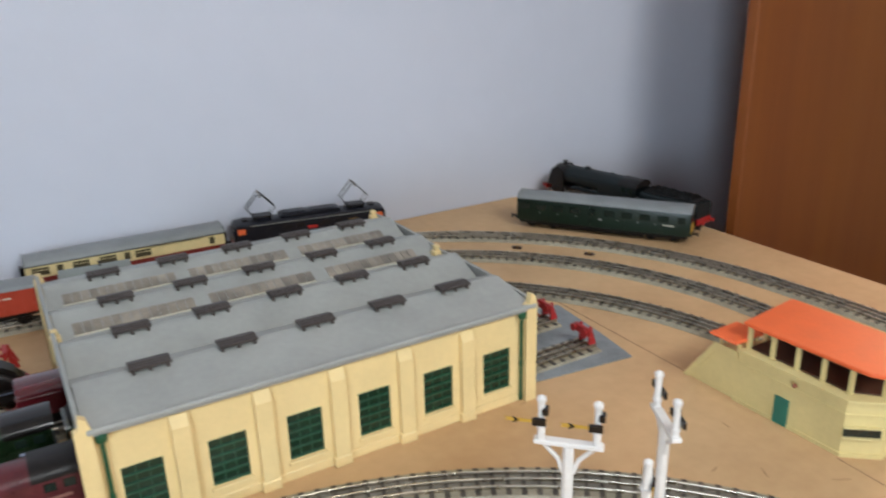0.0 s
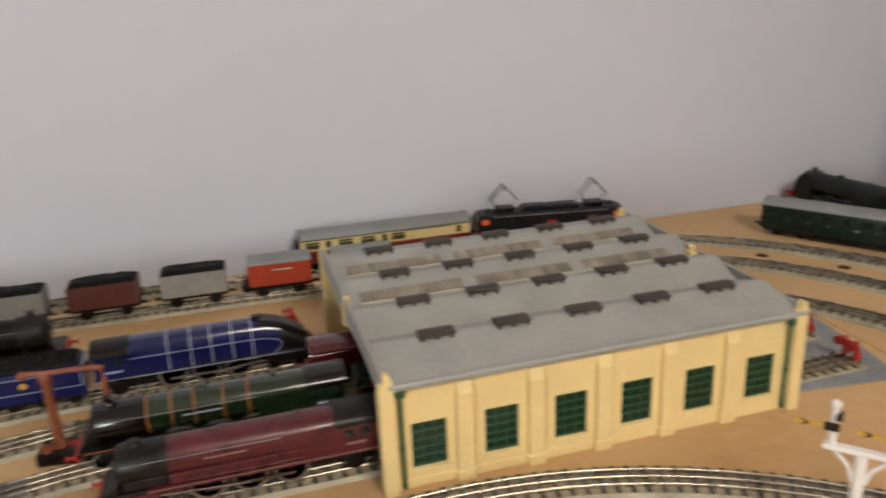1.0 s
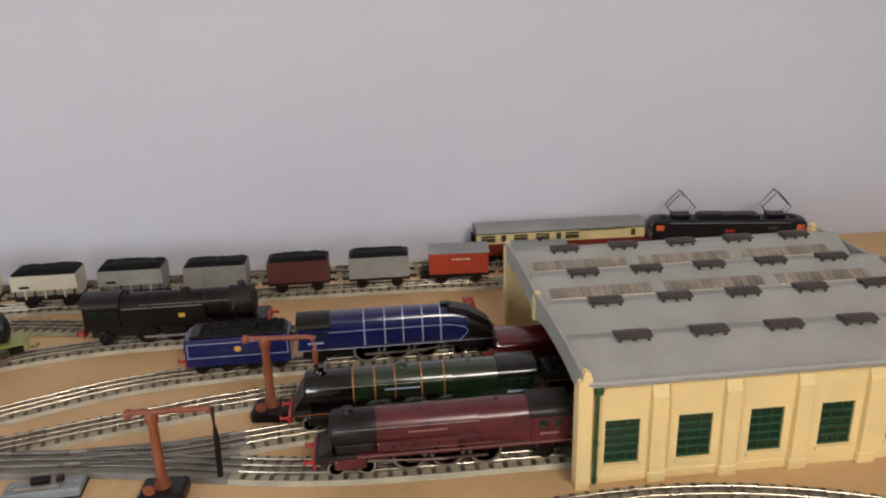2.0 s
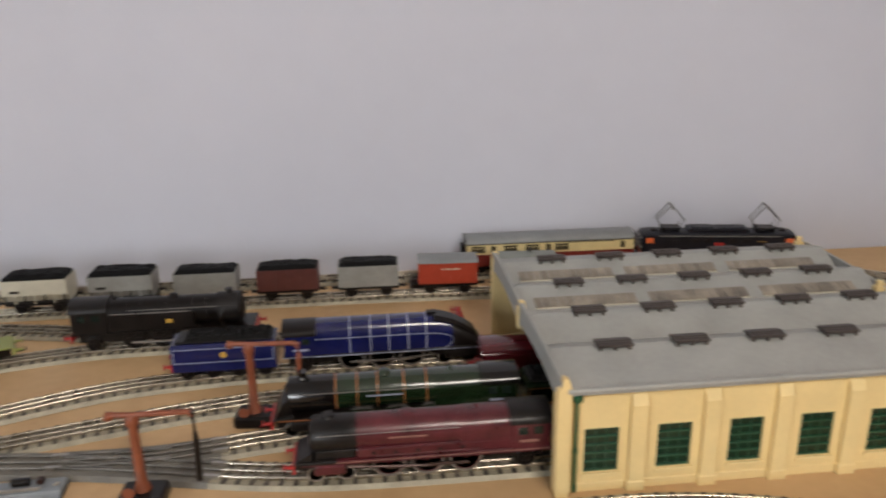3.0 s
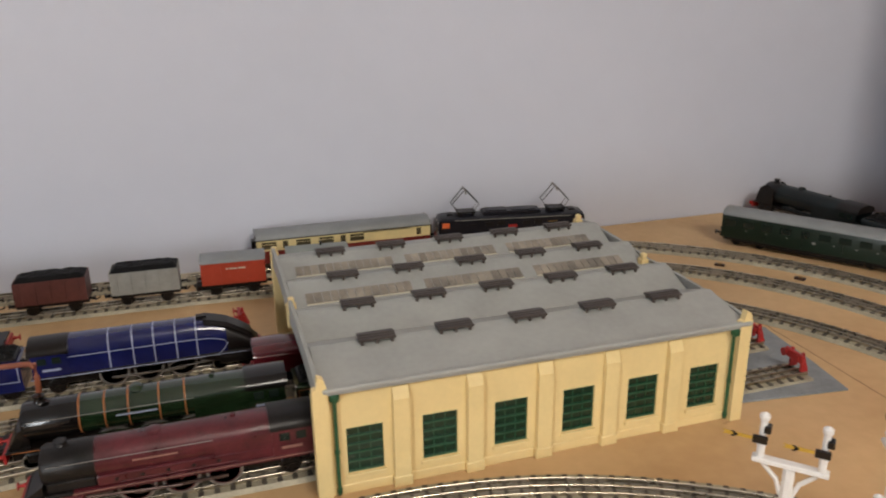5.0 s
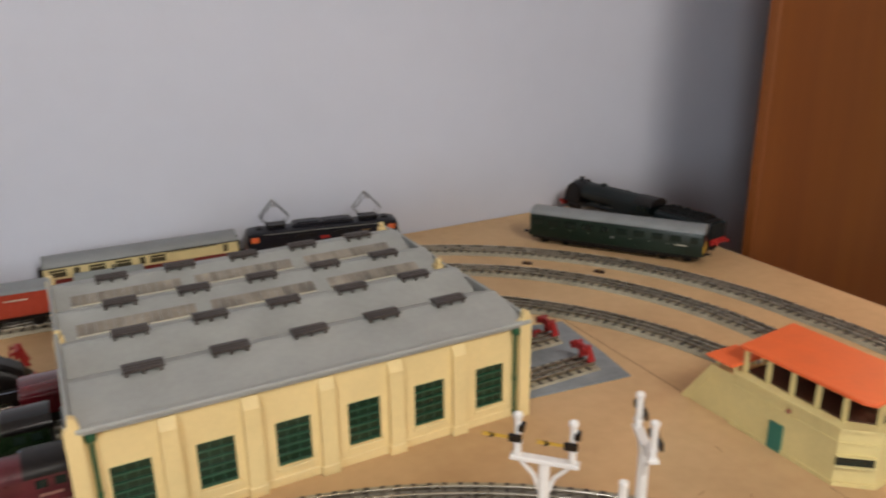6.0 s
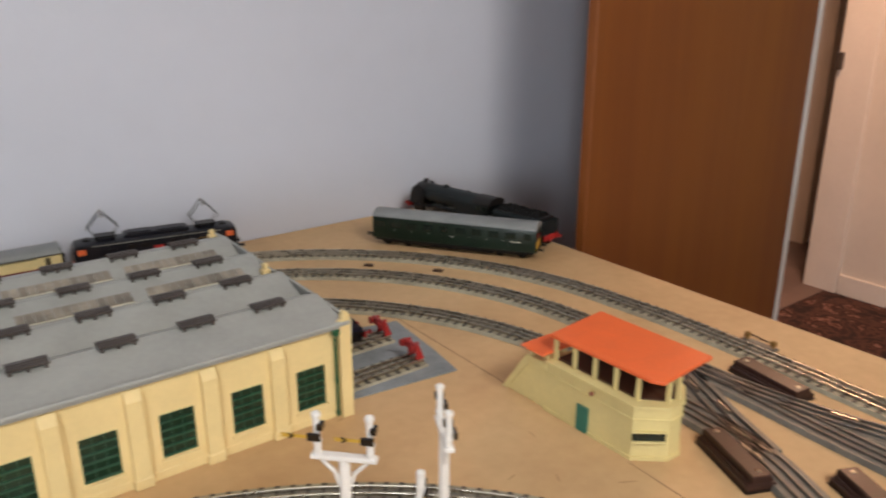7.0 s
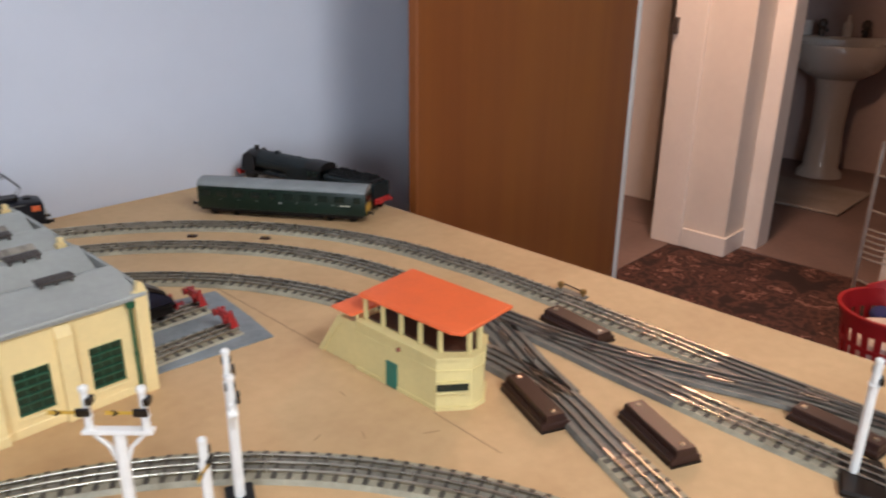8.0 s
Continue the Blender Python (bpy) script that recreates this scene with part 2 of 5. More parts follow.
def tube(bm, pts, r, seg=6):
    pts = [Vector(p) for p in pts]
    rings = []
    for i, p in enumerate(pts):
        d = (pts[min(i + 1, len(pts) - 1)] - pts[max(i - 1, 0)]).normalized()
        a = d.cross(Vector((0, 0, 1)))
        a = a.normalized() if a.length > 1e-3 else Vector((1, 0, 0))
        b = d.cross(a)
        rings.append([p + r * (math.cos(2 * math.pi * k / seg) * a + math.sin(2 * math.pi * k / seg) * b) for k in range(seg)])
    return loft(bm, rings)


def prism(bm, poly, a0, a1, axis="x"):
    """A flat outline drawn out along an axis; poly holds the other two coordinates in order."""
    def put(a, p):
        return {"x": (a, p[0], p[1]), "y": (p[0], a, p[1]), "z": (p[0], p[1], a)}[axis]
    return loft(bm, [[put(a0, p) for p in poly], [put(a1, p) for p in poly]])


def part(name, bm, material, parent=None, label="", smooth=False):
    me = bpy.data.meshes.new(name)
    bmesh.ops.recalc_face_normals(bm, faces=bm.faces[:])
    if smooth:
        for f in bm.faces:
            f.smooth = True
        for e in bm.edges:
            if len(e.link_faces) == 2 and e.calc_face_angle(0) > 0.7:
                e.smooth = False
    bm.to_mesh(me)
    bm.free()
    me.materials.append(material)
    ob = new(name, me)
    ob.parent = parent
    return tagged(ob, label)


def again(ob, parent, m):
    """One more piece on the same mesh."""
    o = new(ob.name.split(".")[0], ob.data)
    o.parent, o.matrix_basis = parent, m
    return o


def B():
    return bmesh.new()


def thing(name, at, turn=0.0, label="", category="", group=""):
    ob = new(name)
    ob.empty_display_size = 0.02
    ob.matrix_world = pose(*at, 0, 0, turn)
    return tagged(ob, label, category, group)


def structure(name, bm, material, label=""):
    return tagged(part(name, bm, material), label, "", "", "structure")


# ---- the room ----
FLOOR, TOP = -0.95, 1.45
structure("wall_back", bx(B(), -3.2, 1.62, 0.935, 1.035, FLOOR, TOP), WALL, "smooth pale lilac-grey painted wall behind the layout")
structure("wall_left", bx(B(), -3.3, -3.2, -2.6, 1.035, FLOOR, TOP), WALL)
structure("wall_front", bx(B(), -3.3, 6.2, -2.7, -2.6, FLOOR, TOP), WALL)
structure("ceiling", bx(B(), -3.3, 6.2, -2.7, 3.1, TOP, TOP + 0.1), CEIL)
structure("floor", bx(B(), -3.3, 3.52, -2.7, 3.1, FLOOR - 0.1, FLOOR), CARPET, "brown patterned carpet with a leafy swirl")
structure("threshold_floor", bx(B(), 2.86, 3.521, 1.49, 3.1, FLOOR - 0.02, FLOOR + 0.003), LINO)
structure("bathroom_floor", bx(B(), 3.525, 6.2, -2.7, 3.1, FLOOR - 0.1, FLOOR + 0.003), LINO)
structure("wall_hall_end", bx(B(), 1.0, 6.2, 3.0, 3.1, FLOOR, TOP), WHITE_WALL)
structure("wall_bathroom", bx(B(), 5.45, 5.55, -2.6, 3.0, FLOOR, TOP), BATHWALL)
structure("wall_right", bx(B(), 3.4, 3.5, -2.6, 0.6, FLOOR, TOP), WHITE_WALL)
structure("wall_hall_side", bx(B(), 1.0, 1.1, 1.036, 3.0, FLOOR, TOP), WHITE_WALL)
structure("wall_nib", bx(B(), 3.375, 3.70, 1.24, 1.575, FLOOR, TOP, 0.004), WHITE_WALL, "white painted wall corner between two doorways")
structure("wall_passage", bx(B(), 3.9, 4.0, 1.9, 3.0, FLOOR, TOP), WHITE_WALL)
bm = B()
bx(bm, 3.360, 3.374, 1.226, 1.44, FLOOR, FLOOR + 0.09, 0.003)
bx(bm, 3.3745, 3.563, 1.226, 1.239, FLOOR, FLOOR + 0.09, 0.003)
structure("baseboard_nib", bm, GLOSSW)
for i, (x0, x1, y0, y1) in enumerate(((3.565, 3.70, 1.16, 1.239), (3.353, 3.374, 1.442, 1.592))):
    structure("trim_%d" % (i + 1), bx(B(), x0, x1, y0, y1, FLOOR, 1.1, 0.004), GLOSSW, "white gloss door architrave")
structure("trim_3", bx(B(), 1.621, 1.66, 0.79, 1.04, FLOOR, 1.1, 0.004), GLOSSW, "white painted door lining")

plate = tagged(part("strike_plate", bx(B(), -0.02, 0.0, -0.012, 0.012, -0.035, 0.035, 0.002), VENT), "small dark metal strike plate on the architrave", "strike plate")
plate.matrix_world = pose(3.352, 1.578, 0.045)

# The door leaf, folded back against the wall.
door = thing("door_1", (0.845, 0.655, FLOOR + 0.01), math.degrees(math.atan2(0.115, 0.765)), "tall plain orange-brown veneered wooden door standing open")
door["kind"] = "structure"
part("door_leaf", bx(B(), 0, 0.765, 0.0, 0.016, 0, 2.0, 0.002), DOORWOOD, door)
part("edge_strip", bx(B(), 0.7665, 0.782, -0.004, 0.02, 0, 2.0, 0.002), GLOSSW, door, "white painted strip along the hinge edge")

# Basin beyond the far doorway.
basin = thing("washbasin", (5.15, 1.43, FLOOR + 0.003), 200, "white ceramic washbasin on a pedestal with dark taps", "washbasin")
bm = B()
loft(bm, [[Vector((0.09 * s * math.cos(a) + 0.0, 0.11 * s * math.sin(a), z)) for a in [2 * math.pi * i / 20 for i in range(20)]] for s, z in ((1.25, 0), (1.2, 0.03), (0.95, 0.06), (0.85, 0.3), (0.9, 0.52), (1.15, 0.62))])
part("pedestal", bm, CERAMIC, basin, "", True)
bm = B()
loft(bm, [[Vector((0.20 * s * math.cos(a), 0.27 * s * math.sin(a), z)) for a in [2 * math.pi * i / 28 for i in range(28)]] for s, z in ((0.5, 0.6), (0.8, 0.65), (0.97, 0.72), (1.0, 0.79), (0.98, 0.8), (0.86, 0.795), (0.75, 0.72), (0.4, 0.68))])
part("bowl", bm, CERAMIC, basin, "", True)
part("back_ledge", bx(B(), -0.24, -0.1, -0.26, 0.26, 0.7, 0.83, 0.02, 3), CERAMIC, basin, "", True)
for s in (-0.12, 0.12):
    bm = B()
    turned(bm, (-0.16, s, 0.83), [(0.02, 0), (0.016, 0.05), (0.028, 0.06), (0.028, 0.085), (0.01, 0.1)], 14)
    cyl(bm, (-0.16, s, 0.88), (-0.06, s * 0.8, 0.87), 0.011)
    part("tap", bm, VENT, basin, "", True)
for nm, y, prof, lab in (("soap_bottle", 0.02, [(0.026, 0), (0.028, 0.01), (0.028, 0.07), (0.012, 0.09), (0.01, 0.12), (0.003, 0.125)], "white plastic soap bottle on the back of the basin"),
                         ("tooth_mug", -0.21, [(0.03, 0), (0.034, 0.005), (0.036, 0.085), (0.032, 0.085), (0.028, 0.01), (0.002, 0.008)], "pale ceramic tooth mug on the back of the basin")):
    o = tagged(part(nm, turned(B(), (0, 0, 0), prof, 18), CLOTH, None, "", True), lab, nm.replace("_", " "))
    o.matrix_world = basin.matrix_world @ pose(-0.17, y, 0.831)
structure("bath_mat", bx(B(), 4.35, 4.9, 1.05, 1.6, FLOOR + 0.004, FLOOR + 0.02, 0.006), mat("bath_mat_pile", (0.3, 0.26, 0.23), 0.95, vary=0.1, scale=8, bump=0.5, bscale=80))

# Red slatted basket on the carpet.
basket = thing("plastic_basket", (2.70, 0.383, FLOOR), 15, "red slotted plastic basket holding folded cloth on the carpet", "basket")
bm = B()
loft(bm, [circle((0, 0, z), r, (0, 0, 1), 28) for z, r in ((0, 0.125), (0.085, 0.138))])
part("base_wall", bm, BASKET, basket, "", True)
bm = B()
loft(bm, [circle((0, 0, z), r, (0, 0, 1), 32) for z, r in ((0.192, 0.154), (0.238, 0.162), (0.242, 0.17), (0.25, 0.17), (0.25, 0.157), (0.192, 0.147), (0.192, 0.154))], False)
part("rim", bm, BASKET, basket, "", True)
slat = None
for i in range(24):
    m = pose(0, 0, 0, 0, 0, 15 * i)
    if slat is None:
        slat = part("slat", loft(B(), [[Vector((r + d, s * w, z)) for d, s in ((0, -1), (0.006, -1), (0.006, 1), (0, 1))] for z, r, w in ((0.083, 0.132, 0.009), (0.195, 0.147, 0.010))]), BASKET, basket)
    else:
        again(slat, basket, m)
part("middle_band", loft(B(), [circle((0, 0, z), r, (0, 0, 1), 32) for z, r in ((0.133, 0.1465), (0.146, 0.1485), (0.146, 0.142), (0.133, 0.140), (0.133, 0.1465))], False), BASKET, basket, "", True)
bm = B()
loft(bm, [[Vector((r * math.cos(a), r * math.sin(a), z)) for r, z in ((0.158, 0.2505), (0.166, 0.2505), (0.17, h), (0.163, h))] for a, h in [(radians(-32 + 8 * i), 0.29 - 0.008 * abs(i - 4)) for i in range(9)]])
part("handle", bm, BASKET, basket, "raised red handle lug", True)
for nm, m, at, r, lab, cat in (("folded_cloth", CLOTH, (2.70, 0.383, FLOOR + 0.02), 0.112, "crumpled white cloth inside the red basket", "cloth"), ("blue_cloth", BLUECLOTH, (2.79, 0.44, FLOOR + 0.150), 0.036, "small dark blue cloth lying in the basket", "cloth")):
    bm = B()
    bmesh.ops.create_icosphere(bm, subdivisions=3, radius=r)
    for v in bm.verts:
        v.co *= 1 + 0.03 * math.sin(v.co.x * 70 + v.co.z * 40) * math.cos(v.co.y * 60)
        if r > 0.1:
            k = 0.124 / max(0.05, math.hypot(v.co.x, v.co.y))
            v.co.x, v.co.y = v.co.x * min(k, 1.3), v.co.y * min(k, 1.3)
        v.co.z = (v.co.z + r) * 0.78
    o = tagged(part(nm, bm, m, None, "", True), lab, cat)
    o.matrix_world = pose(*at)
rack = thing("wire_rack", (3.1, 0.50, FLOOR), 90, "narrow grey wire rack with close rungs", "wire rack")
for s in (-0.115, 0.115):
    part("post", cyl(B(), (s, 0, 0), (s, 0, 0.68), 0.007), WIRE, rack)
rung = None
for z in (0.16, 0.25, 0.272, 0.294, 0.316, 0.338, 0.36, 0.43, 0.56, 0.66):
    if rung is None:
        rung = part("rung", tube(B(), [(-0.115, 0, 0), (-0.06, 0.02, 0), (0.06, 0.02, 0), (0.115, 0, 0)], 0.004, 8), WIRE, rack)
        rung.matrix_basis = pose(0, 0, z)
    else:
        again(rung, rack, pose(0, 0, z))

# Lamps overhead, assumed and out of view: the shades sit round the lights.
for nm, at in (("ceiling_lamp", (0.3, -0.85, 1.3)), ("hall_lamp", (2.6, 1.02, 1.32))):
    lamp = thing(nm, at, 0, "assumed round lamp rim on the white ceiling, out of view", "ceiling lamp")
    part("rim", turned(B(), (0, 0, 0), [(0.355, 0.02), (0.365, 0.03), (0.365, 0.06), (0.05, 0.069), (0.05, TOP - at[2] - 0.001)], 28), GLOSSW, lamp)

# The window behind and beside the camera that the daylight comes through.
window = thing("window_1", (-2.2, -2.598, 0.55), 0, "white painted window frame in the wall")
window["kind"] = "structure"
for x0, x1, z0, z1 in ((-0.68, -0.62, -0.68, 0.68), (0.62, 0.68, -0.68, 0.68), (-0.62, 0.62, 0.62, 0.68), (-0.62, 0.62, -0.68, -0.62)):
    part("window_frame", bx(B(), x0, x1, 0, 0.03, z0, z1, 0.004), GLOSSW, window)
part("window_sill", bx(B(), -0.72, 0.72, 0, 0.12, -0.72, -0.681, 0.004), GLOSSW, window)

# ---- the layout's baseboard ----
structure("tabletop", bx(B(), -1.9, 0.80, -0.22, 0.932, -0.018, 0.0, 0.001), BOARD, "tan hardboard top of the model railway table")
structure("table_apron", bx(B(), -1.88, 0.785, -0.2, 0.925, -0.1, -0.0185), EDGE)
for x in (-1.7, -0.5, 0.7):
    for y in (-0.12, 0.85):
        structure("table_leg", bx(B(), x - 0.03, x + 0.03, y - 0.03, y + 0.03, FLOOR, -0.1005), EDGE)


# ---- track ----
RAIL = 0.0064


def spline(pts, step=0.0053):
    """Evenly spaced points on a smooth line through the given ones."""
    p = [Vector((*q, 0)) for q in pts]
    p = [2 * p[0] - p[1], *p, 2 * p[-1] - p[-2]]
    fine = []
    for a, b, c, d in zip(p, p[1:], p[2:], p[3:]):
        for i in range(24):
            t = i / 24
            fine.append(0.5 * (2 * b + (c - a) * t + (2 * a - 5 * b + 4 * c - d) * t * t + (3 * b - a - 3 * c + d) * t ** 3))
    fine.append(p[-2])
    out, left = [fine[0]], step
    for a, b in zip(fine, fine[1:]):
        while (b - out[-1]).length >= step and (b - a).length > 0:
            out.append(out[-1] + (b - out[-1]).normalized() * step)
    return out


def arc(cx, cy, r, a0, a1, n=14):
    return [(cx + r * math.cos(radians(a0 + (a1 - a0) * i / (n - 1))), cy + r * math.sin(radians(a0 + (a1 - a0) * i / (n - 1)))) for i in range(n)]


def strip(bm, line, prof):
    """Draw a cross-section (offset to the left, height) along a line."""
    rings = []
    for i, p in enumerate(line):
        d = (line[min(i + 1, len(line) - 1)] - line[max(i - 1, 0)]).normalized()
        n = Vector((-d.y, d.x, 0))
        rings.append([p + n * o + Vector((0, 0, h)) for o, h in prof])
    return loft(bm, rings)


SLEEP = None
RAILHEAD = [(-0.6, 0.003), (-0.6, RAIL - 0.0009), (-1.0, RAIL - 0.0007), (-0.85, RAIL - 0.0003), (-0.45, RAIL), (0.45, RAIL), (0.85, RAIL - 0.0003), (1.0, RAIL - 0.0007), (0.6, RAIL - 0.0009), (0.6, 0.003)]


def track(pts, label, outer=STEEL, lift=0.0, cut=None, plain=None):
    global SLEEP
    line = spline(pts)
    t = thing("track", (0, 0, lift), 0, label, "model track", "tracks of the layout")
    part("base", strip(B(), line, [(-0.0172, 0.0), (-0.0152, 0.0034), (0.0152, 0.0034), (0.0172, 0.0)]), POINTBASE if cut else BALLAST, t, "grey moulded turnout base" if cut else "light grey tinplate base")
    inside = [bool(plain) and plain[0] < p.x < plain[1] and plain[2] < p.y < plain[3] for p in line]
    runs = [[0]]
    for i in range(1, len(line)):
        if inside[i] != inside[i - 1]:
            runs[-1].append(i)
            runs.append([i])
    runs[-1].append(len(line) - 1)
    for o in (-0.00825, 0.0, 0.00825):
        for a, b in runs:
            if b > a:
                part("rail", strip(B(), line[a:b + 1], [(o + 0.0007 * c, h) for c, h in RAILHEAD]), DULLRAIL if inside[a] else outer, t, "", True)
    part("centre_strip", strip(B(), line, [(-0.0078, 0.0033), (-0.0074, 0.0037), (0.0074, 0.0037), (0.0078, 0.0033)]), POINTBASE if cut else CENTRE, t, "grey band between the rails")
    if cut:
        n = len(line)
        # Short bright strips and a pale plate, added to stand for rail glints.
        for k, o in ((n // 3, 0.0045), (n // 2, -0.0045), (2 * n // 3, 0.0045)):
            part("switch_blade", strip(B(), line[k:k + 5], [(o - 0.0007, 0.0036), (o - 0.0007, RAIL + 0.0002), (o + 0.0007, RAIL + 0.0002), (o + 0.0007, 0.0036)]), BRIGHT, t, "short bright metal strip standing in for a glint on the turnout")
        part("frog", strip(B(), line[n // 2 - 2:n // 2 + 3], [(-0.0035, 0.0035), (-0.0028, 0.0050), (0.0028, 0.0050), (0.0035, 0.0035)]), ROD, t, "pale metal frog plate")
        return line
    smooth = [p for p, k in zip(line, inside) if k]
    if smooth:
        part("turnout_base", strip(B(), smooth, [(-0.0175, 0.0003), (-0.0150, 0.0041), (0.0150, 0.0041), (0.0175, 0.0003)]), POINTBASE, t, "smooth grey moulded turnout base")
        # Check rails and joiners in the bright metal, so the turnout seems to glint.
        for o in (-0.0058, 0.0058):
            part("check_rail", strip(B(), smooth[len(smooth) // 3:len(smooth) // 3 + 9], [(o - 0.0004, 0.0042), (o - 0.0004, RAIL - 0.0003), (o + 0.0004, RAIL - 0.0003), (o + 0.0004, 0.0042)]), BRIGHT, t)
        for k in (0, -1):
            d = smooth[k] - smooth[k * 2 + (1 if k == 0 else 0)]
            j = part("rail_joint", [bx(bb, -0.006, 0.006, o - 0.0013, o + 0.0013, 0.0034, RAIL + 0.0001) for bb in [B()] for o in (-0.00825, 0.00825)][-1], BRIGHT, t, "bright metal rail joiner")
            j.matrix_basis = pose(smooth[k].x, smooth[k].y, 0, 0, 0, math.degrees(math.atan2(d.y, d.x)))
    for i in range(1, len(line) - 1, 2):
        d = line[i + 1] - line[i - 1]
        if line[i] in smooth:
            continue
        m = pose(line[i].x, line[i].y, 0.0037, 0, 0, math.degrees(math.atan2(d.y, d.x)))
        if SLEEP is None:
            bm = B()
            bx(bm, -0.0012, 0.0012, -0.0094, 0.0094, -0.0006, 0.0006)
            for side in (-1, 1):
                bx(bm, -0.0018, 0.0018, side * 0.0122 - 0.0026, side * 0.0122 + 0.0026, -0.0012, 0.0004)
            SLEEP = part("sleeper", bm, SLEEPER, t)
            SLEEP.matrix_basis = m
        else:
            again(SLEEP, t, m)
    return line


OUTER = [(-1.85, 0.908), (-1.0, 0.908), (-0.5, 0.908), (-0.1, 0.905), (0.1, 0.900)] + arc(0.248, 0.44, 0.457, 90, 2, 12) + [(0.709, 0.40), (0.707, 0.30), (0.702, 0.2), (0.697, 0.12), (0.694, 0.0), (0.692, -0.2)]
SECOND = [(-1.85, 0.846), (-1.0, 0.846), (-0.5, 0.846), (-0.1, 0.842), (0.1, 0.830)] + arc(0.248, 0.44, 0.384, 90, 2, 12) + [(0.634, 0.38), (0.634, 0.32), (0.631, 0.25), (0.626, 0.19), (0.621, 0.09), (0.62, 0.03), (0.618, -0.2)]
outer_line = track(OUTER, "three-rail tinplate track curving round the outside of the layout", STEEL, 0.0, None, (0.6, 0.8, -0.08, 0.142))
second_line = track(SECOND, "second three-rail track running inside the outermost line", STEEL, 0.0, None, (0.6, 0.8, 0.128, 0.40))
track([(0.12, 0.752)] + arc(0.185, 0.37, 0.380, 90, 8, 9) + [(0.566, 0.36), (0.567, 0.3), (0.562, 0.24), (0.552, 0.195), (0.531, 0.151), (0.511, 0.107), (0.485, 0.05), (0.44, -0.03), (0.40, -0.1)], "inner curved track passing behind the signal box", STEEL, 0.0004, None, (0.5, 0.8, 0.125, 0.30))
track([(0.633, 0.41), (0.624, 0.345), (0.604, 0.295), (0.580, 0.25), (0.557, 0.2)], "grey turnout branch leaving the second line", DULLRAIL, 0.0008, True)
track([(0.633, 0.33), (0.635, 0.27), (0.645, 0.205), (0.6615, 0.14), (0.6785, 0.08), (0.689, 0.02), (0.693, -0.07)], "grey crossover between the two outer lines", DULLRAIL, 0.0008, True)
track(arc(0.045, 0.008, 0.412, -20, 140, 22), "curved three-rail track beside the long wall of the shed", STEEL)
track([(-0.62, 0.545), (-0.45, 0.535), (-0.33, 0.521), (-0.25, 0.503), (-0.18, 0.490), (-0.1, 0.485), (0.1, 0.485), (0.443, 0.487)], "straight shed road leading in through the first doorway", STEEL, 0.0, None, (-0.42, -0.235, 0.4, 0.6))
track([(-0.36, 0.526), (-0.28, 0.527), (-0.2, 0.541), (-0.13, 0.546), (0.1, 0.548), (0.447, 0.548)], "second shed road with a turnout outside", STEEL, 0.0004, None, (-0.42, -0.235, 0.4, 0.6))
track([(-0.75, 0.47), (-0.55, 0.52), (-0.416, 0.559), (-0.334, 0.581), (-0.245, 0.601), (-0.15, 0.608), (0.32, 0.608)], "third shed road curving out towards the yard")
track([(-0.75, 0.46), (-0.6, 0.535), (-0.52, 0.575), (-0.437, 0.612), (-0.353, 0.643), (-0.27, 0.656), (-0.18, 0.660), (0.32, 0.662)], "fourth shed road curving out towards the yard", STEEL, 0.0004)
track([(-0.75, 0.60), (-0.6, 0.668), (-0.5, 0.708), (-0.42, 0.728), (-0.33, 0.735), (-0.02, 0.736)], "siding beside the shed ending at a red buffer stop")
track([(-0.95, 0.83), (-0.7, 0.817), (-0.515, 0.797), (-0.40, 0.773), (-0.28, 0.748)], "yard spur joining the siding behind the tank engine", STEEL, 0.0008)


# ---- the engine shed ----
RIDGES, VALLEYS = (0.491, 0.556, 0.621, 0.686), (0.523, 0.589, 0.656)
RZ, VZ = 0.0925, 0.0808
X0, X1, YF, YB = 0.016, 0.341, 0.447, 0.722
shed = thing("engine_shed", (0, 0, 0), 0, "cream plastic model engine shed with a grey ridged roof", "engine shed")
# Front wall with six window openings.
bm = B()
wins = [0.0295 + 0.0533 * i for i in range(6)]
WZ0, WZ1, WW = 0.0155, 0.0505, 0.0253
edges = [X0] + [v for w in wins for v in (w, w + WW)] + [X1]
grid = [[bm.verts.new((x, YF, z)) for x in edges] for z in (0.0, WZ0, WZ1, 0.083)]
panels = [bm.faces.new((grid[r][i], grid[r][i + 1], grid[r + 1][i + 1], grid[r + 1][i])) for r in range(3) for i in range(len(edges) - 1) if not (r == 1 and i % 2)]
back = [v for v in bmesh.ops.extrude_face_region(bm, geom=panels)["geom"] if type(v) is bmesh.types.BMVert]
bmesh.ops.translate(bm, vec=(0, 0.004, 0), verts=back)
part("front_wall", bm, CREAM, shed)
part("rear_wall", bx(B(), X0, X1, YB - 0.004, YB, 0, 0.0815), CREAM, shed)
part("plinth", bx(B(), X0, X1, YF - 0.0012, YF - 0.0001, 0.0, 0.0075, 0.0005), CREAM, shed)
for i in range(5):
    x = 0.0615 + 0.0531 * i
    bm = B()
    prism(bm, [(YF - 0.0001, 0.0), (YF - 0.005, 0.0), (YF - 0.005, 0.0690), (YF - 0.0012, 0.0772), (YF - 0.0001, 0.0775)], x, x + 0.0112)
    bx(bm, x - 0.0012, x + 0.0124, YF - 0.0056, YF - 0.0001, 0.0, 0.0085, 0.0006)
    part("pilaster", bm, CREAM, shed)
